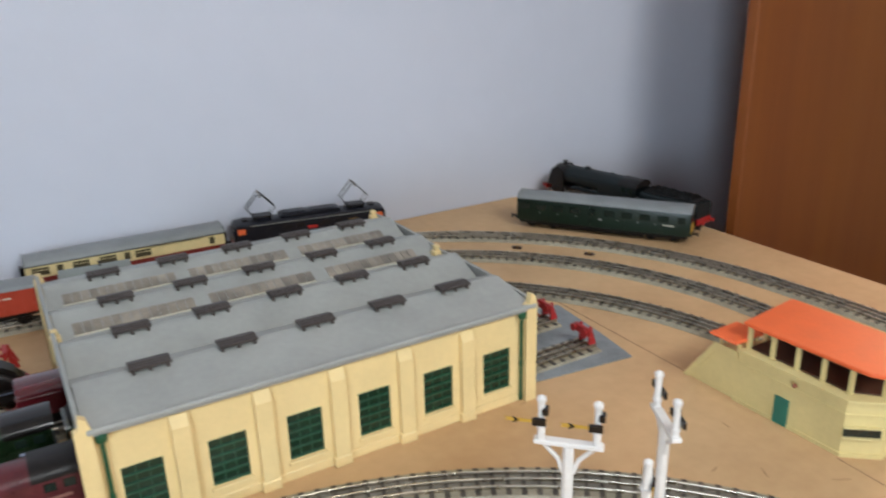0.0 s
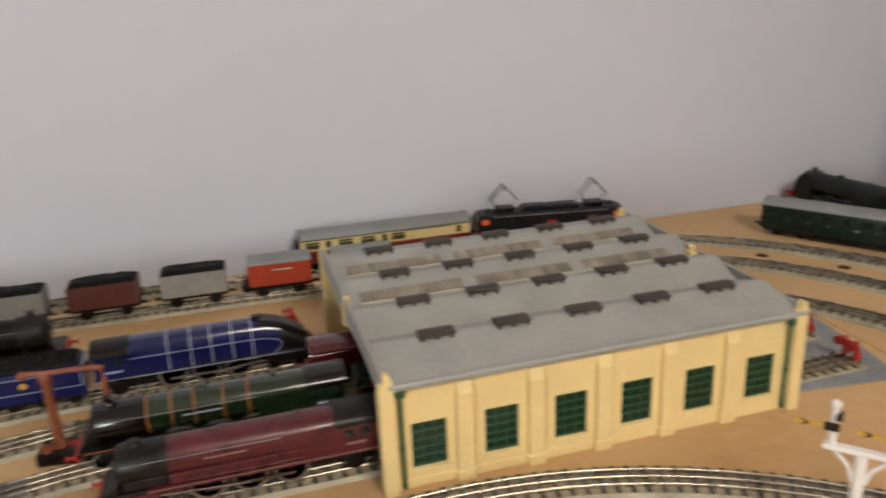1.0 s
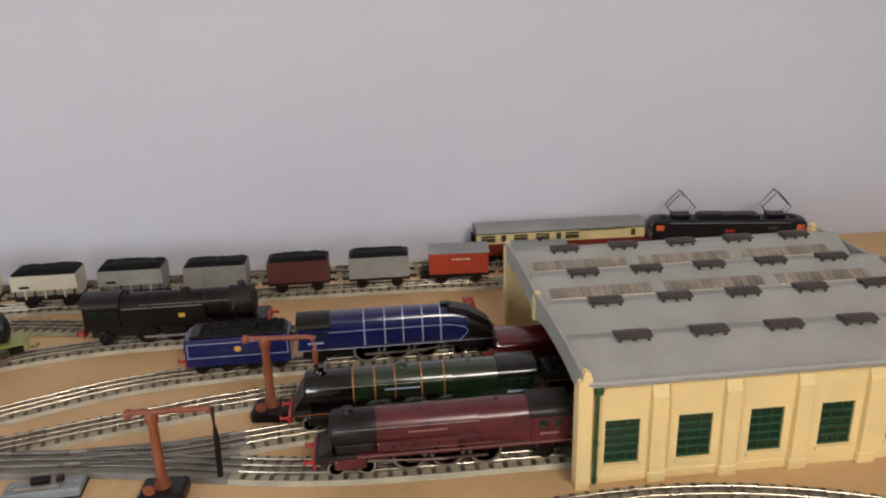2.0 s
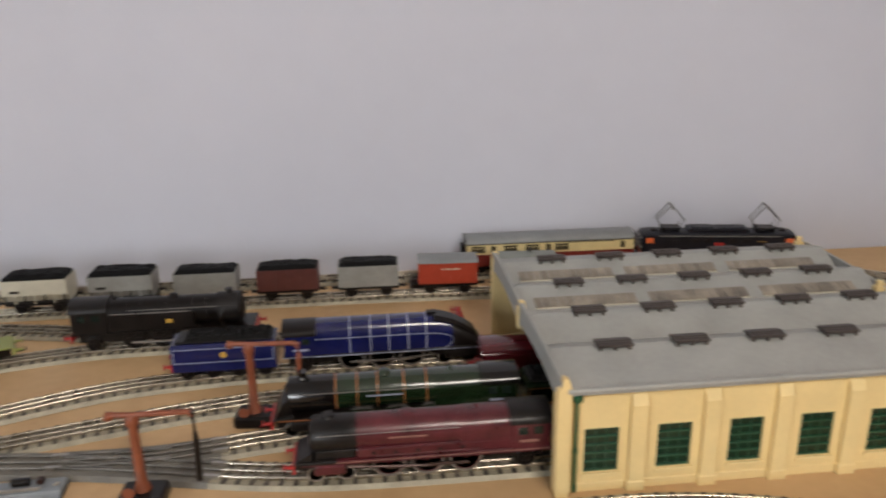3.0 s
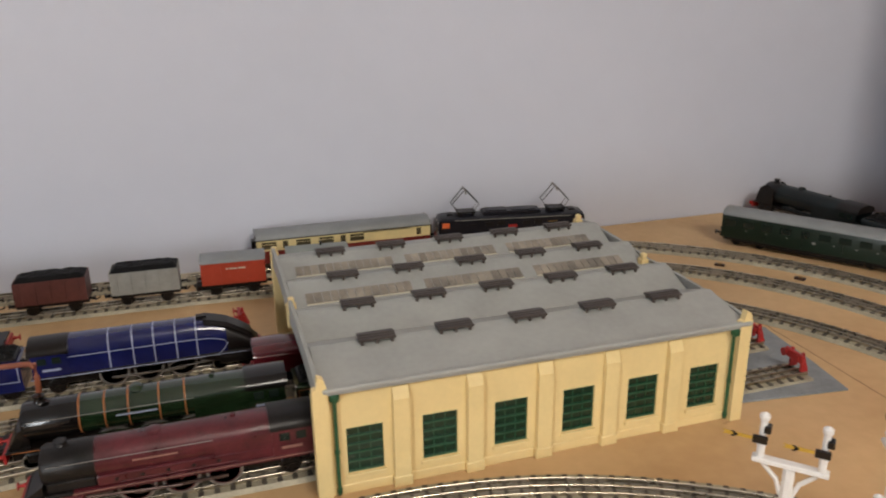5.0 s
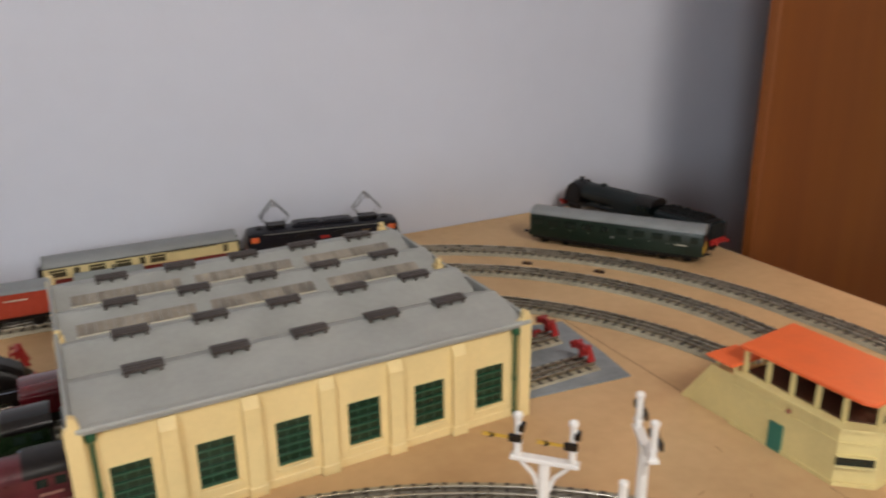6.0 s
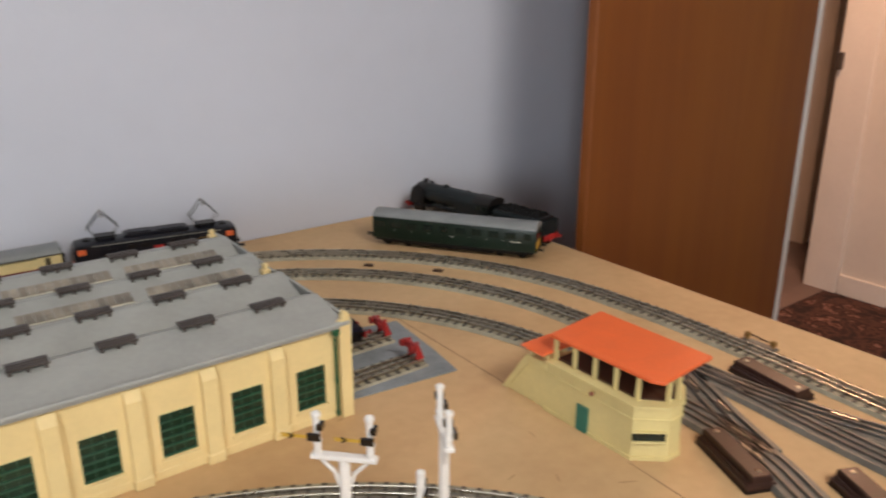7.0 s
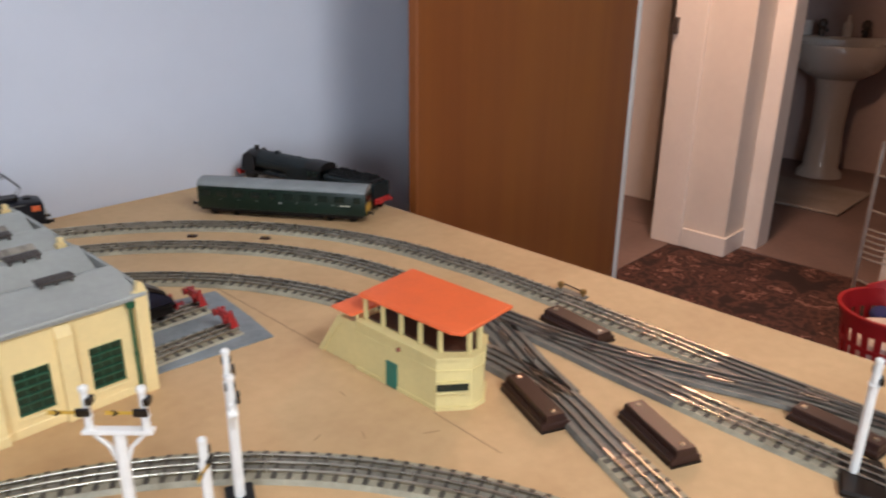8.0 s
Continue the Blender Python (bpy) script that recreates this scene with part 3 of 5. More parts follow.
for i, x in enumerate(wins):
    w = part("window", bx(B(), x, x + WW, YF + 0.0025, YF + 0.0032, WZ0, WZ1), GREENPANE, shed, "dark green pane behind green glazing bars")
    for z in (WZ0, WZ0 + 0.0072, WZ0 + 0.0138, WZ0 + 0.0204, WZ0 + 0.027, WZ1 - 0.0013):
        part("bar", bx(B(), x + 0.0003, x + WW - 0.0003, YF + 0.0008, YF + 0.0024, z, z + 0.0012), BARGREEN, w)
    for k in range(4):
        xx = x + (WW - 0.0006) * k / 3
        part("bar", bx(B(), xx, xx + 0.0006, YF + 0.0018, YF + 0.0024, WZ0, WZ1), GREENP, w)
    part("sill", bx(B(), x - 0.0016, x + WW + 0.0016, YF - 0.0022, YF - 0.0001, WZ0 - 0.0035, WZ0 - 0.0004, 0.0004), CREAM, w)
for x in (0.013, 0.338):
    bm = B()
    prism(bm, [(x - 0.005, 0), (x + 0.005, 0), (x + 0.005, 0.085), (x + 0.003, 0.0925), (x - 0.001, 0.0945), (x - 0.0025, 0.0865), (x - 0.005, 0.085)], YF - 0.006, YF - 0.0005, "y")
    bx(bm, x - 0.005, x + 0.005, YF - 0.0004, YF + 0.006, 0, 0.079, 0.0006)
    part("corner_post", bm, CREAM, shed)
    for y in (0.589, YB):
        bm = B()
        bx(bm, x - 0.004, x + 0.004, y - 0.004, y + 0.004, 0 if y > 0.7 else 0.066, 0.086, 0.0006)
        bx(bm, x - 0.0026, x + 0.0026, y - 0.0026, y + 0.0026, 0.086, 0.0915, 0.0009)
        part("corner_post", bm, CREAM, shed)
for x in (0.0225, 0.3300):
    bm = B()
    turned(bm, (x, YF - 0.004, 0.0735), [(0.0012, 0), (0.0034, 0.002), (0.0036, 0.0055), (0.002, 0.007)], 10)
    cyl(bm, (x, YF - 0.003, 0.002), (x, YF - 0.003, 0.074), 0.0013, seg=8)
    for z in (0.004, 0.034):
        turned(bm, (x, YF - 0.003, z), [(0.0018, 0), (0.0018, 0.003)], 8)
    part("drainpipe", bm, GREENP, shed, "green plastic drainpipe", True)
# Ridged roof: four pitches with thickness, their backs as steep as their fronts.
top = [(YF - 0.005, 0.0830)]
for r, v in zip(RIDGES, (*VALLEYS, YB + 0.006)):
    top += [(r - 0.004, RZ - 0.0006), (r, RZ), (r + 0.004, RZ - 0.0008), (v, VZ)]
prof = top + [(y, z - 0.003) for y, z in reversed(top)]
bm = B()
prism(bm, prof, X0 - 0.002, X1 - 0.001)
part("roof", bm, ROOF, shed, "plain matt grey ridged roof")
bm = B()
bx(bm, X0 - 0.001, X1 + 0.001, YF - 0.0075, YF - 0.003, 0.0822, 0.0856, 0.0011, 2)
bx(bm, X0 - 0.001, X1 + 0.001, YF - 0.0058, YF - 0.0003, 0.0800, 0.0821, 0.0006)
part("gutter", bm, ROOF, shed)
# End boards: tall and bowed over the open doorways, low at the far end.
MID, END = VALLEYS[1], YB + 0.006
for x, low, high in ((X0 - 0.0055, 0.0900, 0.0932), (X1 + 0.0005, 0.0855, 0.0880)):
    for y0, y1 in ((YF - 0.005, MID - 0.0002), (MID + 0.0002, END)):
        n = 8
        arc_top = [(y0 + (y1 - y0) * k / n, low + (high - low) * math.sin(math.pi * k / n) ** 0.6 if 0 < k < n else low) for k in range(n + 1)]
        arc_low = [(y, 0.0705 + 0.006 * math.sin(math.pi * k / n)) for k, (y, z) in enumerate(arc_top)]
        bm = B()
        prism(bm, arc_top + arc_low[::-1], x, x + 0.0028)
        part("bargeboard", bm, ROOF, shed)
# Rows of small translucent roof lights just above two of the valleys.
slope = (RZ - VZ) / 0.033
for y0, y1, base in ((0.5915, 0.6035, VALLEYS[1]), (0.6585, 0.6705, VALLEYS[2])):
    def on_roof(y):
        return VZ + (y - base) * slope
    for x0, x1 in ((0.026, 0.117), (0.129, 0.219), (0.232, 0.320)):
        n = 13
        for k in range(n):
            a, b = x0 + (x1 - x0) * k / n, x0 + (x1 - x0) * (k + 1) / n
            bm = B()
            lo, hi = on_roof(y0), on_roof(y1)
            prism(bm, [(y0, lo + 0.0002), (y1, hi + 0.0002), (y1, hi + 0.0011), (y0, lo + 0.0011)], a + 0.0003, b - 0.0003)
            part("pane", bm, GLAZE, shed)
        part("glazing_sill", bx(B(), x0, x1, y0 - 0.0008, y0 - 0.0002, on_roof(y0) - 0.0006, on_roof(y0) + 0.0007), WAGCREAM, shed, "pale strip under the roof lights")
vent = None
for r in RIDGES:
    for i in range(5):
        at = pose(0.0615 + 0.0584 * i, r - 0.001, 0.0895)
        if vent is None:
            vent = thing("roof_vent", (0, 0, 0))
            vent.parent = shed
            vent.matrix_basis = at
            bm = B()
            prism(bm, [(-0.0064, 0.0060), (0, 0.0073), (0.0064, 0.0060), (0.0064, 0.0046), (-0.0064, 0.0046)], -0.0134, 0.0134)
            for k in range(5):
                y = -0.0052 + 0.0026 * k
                bx(bm, -0.0132, 0.0132, y - 0.0008, y + 0.0008, 0.0060 + 0.0010 * (1 - abs(k - 2) / 2), 0.0065 + 0.0011 * (1 - abs(k - 2) / 2))
            vent_top = part("vent_top", bm, VENT, vent, "dark slatted smoke vent")
            leg = part("vent_leg", bx(B(), 0, 0.0021, -0.0060, -0.0044, -0.0040, 0.0047), VENT, vent)
            leg.matrix_basis = pose(-0.0122, 0, 0)
            spots = [pose(x, y, 0) for x in (-0.0124, -0.0013, 0.0098) for y in (0, 0.0098)]
            for m in spots[1:]:
                again(leg, vent, m)
        else:
            v = thing("roof_vent", (0, 0, 0))
            v.parent = shed
            v.matrix_basis = at
            again(vent_top, v, Matrix())
            for m in spots:
                again(leg, v, m)

# Grey apron and red buffer stops beyond the shed.
bm = B()
prism(bm, [(0.349, 0.462), (0.458, 0.450), (0.466, 0.50), (0.474, 0.575), (0.349, 0.60)], 0.0003, 0.0016, "z")
tagged(part("concrete_apron", bm, SLAB), "flat grey card apron under the track ends", "apron", "", "structure")


def buffer_stop(at, turn, label):
    b = thing("buffer_stop", at, turn, label, "buffer stop", "red buffer stops")
    b.scale = (0.85, 0.8, 0.9)
    bm = B()
    for s in (-1, 1):
        bx(bm, -0.004, -0.001, s * 0.008 - 0.0015, s * 0.008 + 0.0015, 0, 0.02, 0.0003)
        prism(bm, [(-0.002, 0.0), (0.0055, 0.0), (-0.001, 0.0165), (-0.002, 0.0165)], s * 0.008 - 0.0014, s * 0.008 + 0.0014, "y")
    part("frame", bm, REDP, b)
    part("beam", bx(B(), -0.0085, -0.0042, -0.0135, 0.0135, 0.0105, 0.0195, 0.001), REDP, b)
    for s in (-1, 1):
        part("buffer", turned(B(), (-0.0085, s * 0.0095, 0.016), [(0.0016, 0), (0.0016, -0.003), (0.0042, -0.0032), (0.0042, -0.0046)], 10, (1, 0, 0)), REDP, b)


buffer_stop((0.437, 0.487, RAIL), 0, "red plastic buffer stop at the end of the shed road")
buffer_stop((0.441, 0.548, RAIL), 0, "red plastic buffer stop at the end of the shed road")
buffer_stop((-0.02, 0.736, RAIL), 0, "red plastic buffer stop beside the shed")

# ---- the signal box ----
box = thing("signal_box", (0, 0, 0), 0, "cream plastic signal box with an orange-red flat roof and teal door", "signal box")
foot = [(0.475, 0.261), (0.496, 0.243), (0.509, 0.243), (0.530, 0.259), (0.530, 0.352), (0.475, 0.352)]

cabin = [(0.4835, 0.2650), (0.4985, 0.2490), (0.5090, 0.2485), (0.5265, 0.2620), (0.5265, 0.350), (0.4825, 0.349)]


def grown(poly, d):
    cx, cy = sum(p[0] for p in poly) / len(poly), sum(p[1] for p in poly) / len(poly)
    return [(x + d * (1 if x > cx else -1), y + d * (1 if y > cy else -1)) for x, y in poly]


bm = B()
prism(bm, foot, 0, 0.044, "z")
part("lower_wall", bm, CREAM2, box)
for z, h, d in ((0.0, 0.003, 0.0012), (0.0335, 0.0012, 0.0007), (0.0432, 0.0022, 0.0012)):
    bm = B()
    prism(bm, grown(foot, d), z, z + h, "z")
    part("string_course", bm, CREAM2, box)
bm = B()
prism(bm, grown(cabin, -0.001), 0.0452, 0.0466, "z")
part("cabin_floor", bm, INTERIOR, box, "brown cabin floor behind the windows")
part("cabin_rear_wall", bx(B(), 0.5225, 0.524, 0.266, 0.345, 0.0467, 0.0638), INTERIOR, box, "brown inner wall of the cabin")
part("lever_frame", bx(B(), 0.511, 0.516, 0.275, 0.335, 0.0467, 0.056, 0.0008), INTERIOR, box)
ring = cabin + cabin[:1]
for (ax, ay), (bx_, by) in zip(ring, ring[1:]):
    n = max(1, round(math.hypot(bx_ - ax, by - ay) / 0.0205))
    for k in range(n):
        x, y = ax + (bx_ - ax) * k / n, ay + (by - ay) * k / n
        part("mullion", bx(B(), x - 0.0015, x + 0.0015, y - 0.0015, y + 0.0015, 0.0454, 0.0638), CREAM2, box)
rp = [(0.4825, 0.2535), (0.4875, 0.2455), (0.5515, 0.2500), (0.5495, 0.3625), (0.4800, 0.3550)]
bm = B()
prism(bm, rp, 0.0640, 0.0672, "z")
bmesh.ops.bevel(bm, geom=bm.edges[:], offset=0.001, segments=2, affect="EDGES", profile=0.5)
part("roof", bm, ORANGE, box, "bright orange-red flat roof")
bm = B()
bx(bm, 0.4685, 0.502, 0.3505, 0.3775, 0.0505, 0.0528, 0.0008)
part("porch_roof", bm, ORANGE, box)
bm = B()
prism(bm, [(0.3525, 0.0), (0.402, 0.0), (0.401, 0.003), (0.374, 0.040), (0.3525, 0.040)], 0.476, 0.507)
part("stair_block", bm, CREAM2, box, "sloping cream stair side")
bm = B()
prism(bm, [(0.3525, 0.036), (0.373, 0.036), (0.399, 0.0), (0.405, 0.0), (0.3755, 0.0425), (0.3525, 0.0425)], 0.4742, 0.4758)
part("stair_parapet", bm, CREAM2, box)
for y in (0.355, 0.372):
    for x in (0.478, 0.499):
        part("porch_post", bx(B(), x - 0.001, x + 0.001, y - 0.001, y + 0.001, 0.0402, 0.0504), CREAM2, box)
part("door", bx(B(), 0.4732, 0.4749, 0.3035, 0.3155, 0.0005, 0.023, 0.0003), TEAL, box, "teal green door")
# The slot window in the chamfered corner.
d = Vector((0.021, -0.017, 0)).normalized()
turn = math.degrees(math.atan2(d.y, d.x))
slot = part("slot_window", bx(B(), -0.0135, 0.0112, -0.0012, 0.0009, -0.0036, 0.0036), DARKGLASS, box, "dark slot window")
slot.matrix_basis = pose(0.4855, 0.252, 0.0205, 0, 0, turn)
bm = B()
bx(bm, -0.0142, 0.0122, -0.0034, 0.0005, 0.0037, 0.0046, 0.0003), bx(bm, -0.0142, 0.0122, -0.0034, 0.0005, -0.0048, -0.0037, 0.0003)
o = part("slot_frame", bm, CREAM2, box)
o.matrix_basis = pose(0.4855, 0.252, 0.0205, 0, 0, turn)
part("lamp", turned(B(), (0.4735, 0.300, 0.0385), [(0.0018, 0), (0.0018, -0.002), (0.0008, -0.003)], 8, (1, 0, 0)), BROWNC, box)


# ---- signals ----
def doll(par, x, zb, zt, arm, side=-1, post_r=0.0023):
    part("doll", loft(B(), [circle((x, 0, z), r, (0, 0, 1), 8, math.pi / 8) for z, r in ((zb, post_r), (zt - 0.012, post_r), (zt - 0.0118, post_r * 0.9), (zt, post_r * 0.9))]), WHITE, par)
    part("cap", turned(B(), (x, 0, zt), [(0.0018, -0.0012), (0.0027, 0), (0.0029, 0.0016), (0.0026, 0.0028), (0.0012, 0.0034), (0.0004, 0.0042)], 12), WHITE, par, "white domed cap", True)
    for z in (zt - 0.0165,):
        part("collar", turned(B(), (x, 0, z), [(post_r * 0.9, 0), (post_r * 1.28, 0.0004), (post_r * 1.28, 0.0016), (post_r * 0.9, 0.002)], 12), WHITE, par)
    part("spectacle", bx(B(), x - 0.0048, x + 0.0032, -0.0046, -0.0026, zt - 0.014, zt - 0.009, 0.0005), GLOSSBLK, par, "black lamp and spectacle")
    part("lamp_bracket", bx(B(), x + 0.0005, x + 0.0042, -0.003, 0.003, zt - 0.008, zt - 0.0035, 0.0006), GLOSSBLK, par)
    if arm:
        a = part("arm", prism(B(), [(x - 0.005, zt - 0.0121), (x - 0.005, zt - 0.0104), (x - 0.0205, zt - 0.0101), (x - 0.0188, zt - 0.0112), (x - 0.0205, zt - 0.0124)], -0.0042, -0.0034, "y"), YELLOW, par, "yellow notched signal arm")
        part("chevron", prism(B(), [(x - 0.0165, zt - 0.0095), (x - 0.0145, zt - 0.0112), (x - 0.0165, zt - 0.013), (x - 0.0145, zt - 0.013), (x - 0.0122, zt - 0.0112), (x - 0.0145, zt - 0.0095)], -0.00435, -0.0042, "y"), BLACK, a)


def junction_signal(at, turn, zb, zt, half, label, arm=True):
    s = thing("junction_signal", at, turn, label, "signal", "white signals")
    part("base", bx(B(), -0.012, 0.012, -0.009, 0.009, 0, 0.006, 0.001), BLACK, s)
    part("post", loft(B(), [circle((0, 0, z), r, (0, 0, 1), 8, math.pi / 8) for z, r in ((0.0061, 0.0036), (zb - 0.001, 0.0034))]), WHITE, s)
    part("bracket", bx(B(), -half - 0.004, half + 0.004, -0.003, 0.003, zb - 0.001, zb + 0.002, 0.0005), WHITE, s)
    for k in (-1, 1):
        part("brace", tube(B(), [(k * 0.003, 0, zb - 0.019), (k * 0.006, 0, zb - 0.010), (k * (half - 0.002), 0, zb - 0.002)], 0.0014), WHITE, s)
        doll(s, k * half, zb + 0.002, zt, arm)
    return s


junction_signal((0.249, 0.2890, 0), -46, 0.0772, 0.1030, 0.0158, "white bracket signal with two yellow distant arms")
junction_signal((0.3115, 0.2755, 0), 62.6, 0.0765, 0.0985, 0.0163, "white bracket signal with two dolls beside the curved track", False)
s3 = thing("single_signal", (0.282, 0.259, 0), 40, "short white signal post with a yellow arm", "signal", "white signals")
part("base", bx(B(), -0.010, 0.010, -0.009, 0.009, 0, 0.006, 0.001), BLACK, s3)
doll(s3, 0, 0.0061, 0.068, True, 1, 0.003)
s4 = thing("single_signal", (0.613, 0.003, 0), 20, "white signal post on a dark base beside the line", "signal", "white signals")
part("base", bx(B(), -0.026, 0.022, -0.020, 0.009, 0, 0.005, 0.0015), BLACK, s4)
doll(s4, 0, 0.0051, 0.088, False, 1, 0.003)


# ---- point motors ----
def point_motor(at, turn, L, W, H, label, skin=MOTORB, bare=False):
    m = thing("point_motor", at, turn, label, "point motor", "brown point motor covers")
    part("cover", loft(B(), [[Vector((x * L / 2, y * W / 2, z)) for x, y in ((-a, -b), (a, -b), (a, b), (-a, b))] for a, b, z in ((1, 1, 0), (1, 1, H * 0.42), (0.99, 0.93, H * 0.5), (0.985, 0.72, H * 0.52), (0.98, 0.66, H * 0.9), (0.965, 0.6, H))]), skin, m)
    for s in (-1, 1):
        part("ridge", bx(B(), -L * 0.48, L * 0.48, s * W * 0.405 - W * 0.035, s * W * 0.405 + W * 0.035, H * 0.49, H * 0.68, 0.0006), skin, m)
    part("foot", bx(B(), -L / 2 - 0.001, L / 2 + 0.001, -W / 2 - 0.0006, W / 2 + 0.0006, -0.0, 0.0015), BLACK, m)
    if bare:
        part("coil", turned(B(), (-0.009, 0.002, H + 0.003), [(0.0028, 0), (0.0034, 0.0006), (0.0034, 0.0122), (0.0028, 0.0128)], 12, (1, 0, 0)), GLOSSBLK, m, "dark wound coil", True)
        part("slider", bx(B(), -0.020, 0.012, -0.0062, -0.0042, H, H + 0.0022, 0.0004), BRIGHT, m, "bright sliding bar")
        part("terminal", bx(B(), 0.008, 0.013, 0.0005, 0.0062, H, H + 0.0042, 0.0006), MOTORB, m)
    for x in (-0.4, 0.4):
        part("screw", turned(B(), (x * L, 0, H), [(0.0022, 0), (0.002, 0.0006), (0.0005, 0.0009)], 10), STEEL, m)


point_motor((0.531, 0.209, 0), 66, 0.066, 0.024, 0.013, "brown plastic point motor cover on the board")
point_motor((0.561, 0.120, 0), 64, 0.066, 0.024, 0.013, "brown plastic point motor cover with scuffed top")
point_motor((0.6655, 0.262, 0), 80, 0.07, 0.026, 0.011, "brown plastic point motor cover between the lines")
point_motor((0.660, 0.028, 0), 82, 0.066, 0.022, 0.010, "brown plastic point motor cover beside the crossover")
point_motor((-0.032, 0.876, 0), 0, 0.068, 0.022, 0.010, "dark brown cover between the two back lines")
point_motor((-0.372, 0.496, 0), 3, 0.055, 0.026, 0.005, "low grey metal point motor plate beside the turnout", SLAB, True)
lever = thing("wire_terminal", (0.730, 0.312, 0), 89, "small brass wire terminal beside the outermost line", "wire terminal")
part("plate", bx(B(), -0.018, 0.018, -0.0045, 0.0045, 0, 0.0025, 0.0006), POINTBASE, lever)
for x in (-0.014, 0.014):
    part("terminal_knob", turned(B(), (x, 0, 0.0025), [(0.0016, 0), (0.0016, 0.003), (0.0034, 0.0034), (0.0034, 0.0064), (0.002, 0.0076), (0.0004, 0.0078)], 12), BRASS, lever, "small brass knob", True)
part("wire", tube(B(), [(0.014, 0, 0.004), (0.020, -0.006, 0.006), (0.012, -0.014, 0.0012), (-0.002, -0.012, 0.0012)], 0.0007, 5), MOTORB, lever)


# ---- water cranes ----
def water_crane(at, turn, H, reach, label):
    c = thing("water_crane", at, turn, label, "water crane", "water cranes by the shed roads")
    part("base", bx(B(), -0.016, 0.016, -0.012, 0.012, 0, 0.011, 0.002), BLACK, c, "black base block")
    part("column", turned(B(), (0, 0, 0.011), [(0.0062, 0), (0.0055, 0.003), (0.0038, 0.006), (0.0032, H - 0.02), (0.0046, H - 0.017), (0.0046, H - 0.012), (0.0034, H - 0.010)], 14), BROWNC, c, "", True)
    part("pipe", tube(B(), [(-0.013, 0, H + 0.001), (0.0, 0, H + 0.0005), (reach - 0.003, 0, H + 0.001), (reach, 0, H - 0.002)], 0.0021, 8), BROWNC, c, "", True)
    part("valve", turned(B(), (-0.018, 0, H), [(0.0018, 0), (0.0038, 0.0012), (0.0034, 0.0042), (0.002, 0.0056)], 12, (1, 0, 0)), BROWNC, c)
    drop = 0.054 if H < 0.071 else 0.026
    part("hose", tube(B(), [(reach, 0, H + 0.001), (reach + 0.0004, 0, H - drop * 0.4), (reach - 0.0005, 0, H - drop)], 0.0022, 8), BLACK if H < 0.071 else BROWNC, c, "hanging leather hose", True)
    part("handwheel", turned(B(), (-0.006, -0.013, 0.016), [(0.004, 0), (0.0045, 0.0008), (0.004, 0.0016)], 12, (0, 1, 0)), BROWNC, c)


water_crane((-0.216, 0.574, 0), -6, 0.072, 0.040, "brown water crane with a long pipe on a black base")
water_crane((-0.282, 0.474, 0), -2, 0.070, 0.041, "brown water crane with a black hanging hose")


# ---- rolling stock ----
# All vehicles: x forward, z = 0 on the rail top.
def wheel_mesh(par, x, side, r, material=None, spokes=0, name="wheel"):
    bm = B()
    y = side * 0.0078
    w = side * 0.0026
    turned(bm, (x, y, r), [(r + 0.0007, -abs(w) * 0.2), (r + 0.0007, 0.0), (r, 0.0004), (r, 0.0024), (r * 0.82, 0.0026), (r * 0.8, 0.0012), (0.0012, 0.0012), (0.001, 0.0026)] if side > 0 else
           [(r + 0.0007, abs(w) * 0.2), (r + 0.0007, 0.0), (r, -0.0004), (r, -0.0024), (r * 0.82, -0.0026), (r * 0.8, -0.0012), (0.0012, -0.0012), (0.001, -0.0026)], 20, (0, 1, 0))
    if spokes:
        star = []
        for k in range(spokes):
            a = 2 * math.pi * k / spokes
            for d, rr in ((-math.pi / spokes, 0.2), (-0.055, 0.84), (0.055, 0.84)):
                star.append((x + rr * r * math.cos(a + d), r + rr * r * math.sin(a + d)))
        prism(bm, star, y + side * 0.0016, y + side * 0.0025, "y")
    w = part(name, bm, material or BLACK, par, "", True)
    if spokes > 8:
        part("tyre", turned(B(), (x, y, r), [(r * 0.86, side * 0.0025), (r * 0.86, side * 0.0029), (r + 0.0002, side * 0.0029), (r + 0.0002, side * 0.0004), (r * 0.86, side * 0.0025)], 24, (0, 1, 0)), ROD if r > 0.008 else WIRE, w, "bare metal tyre", True)
    return w


def buffers(par, x, d, z=0.0135, material=BLACK):
    for s in (-1, 1):
        part("buffer", turned(B(), (x, s * 0.0113, z), [(0.0016, 0), (0.0016, d * 0.003), (0.0011, d * 0.003), (0.0011, d * 0.0055), (0.0029, d * 0.0056), (0.0029, d * 0.0064), (0.001, d * 0.0068)], 10, (1, 0, 0)), material, par)


def hook(par, x, d):
    part("coupling", tube(B(), [(x, 0, 0.008), (x + d * 0.006, 0, 0.0075), (x + d * 0.009, 0, 0.009), (x + d * 0.0085, 0, 0.011)], 0.0008, 5), BLACK, par)


def arch(x, hw, z0, zs, zt, n=9, side=0.0):
    """A cross-section: straight sides up to zs, then a curved top to zt."""
    pts = [(hw - side, z0), (hw, zs)]
    pts += [(hw * math.cos(math.pi * k / (n + 1)), zs + (zt - zs) * math.sin(math.pi * k / (n + 1))) for k in range(1, n + 1)]
    pts += [(-hw, zs), (-hw + side, z0)]
    return [Vector((x, a, b)) for a, b in pts]


def oval(x, r, zc, n=20, rz=None):
    return [Vector((x, r * math.cos(2 * math.pi * k / n), zc + (rz or r) * math.sin(2 * math.pi * k / n))) for k in range(n)]


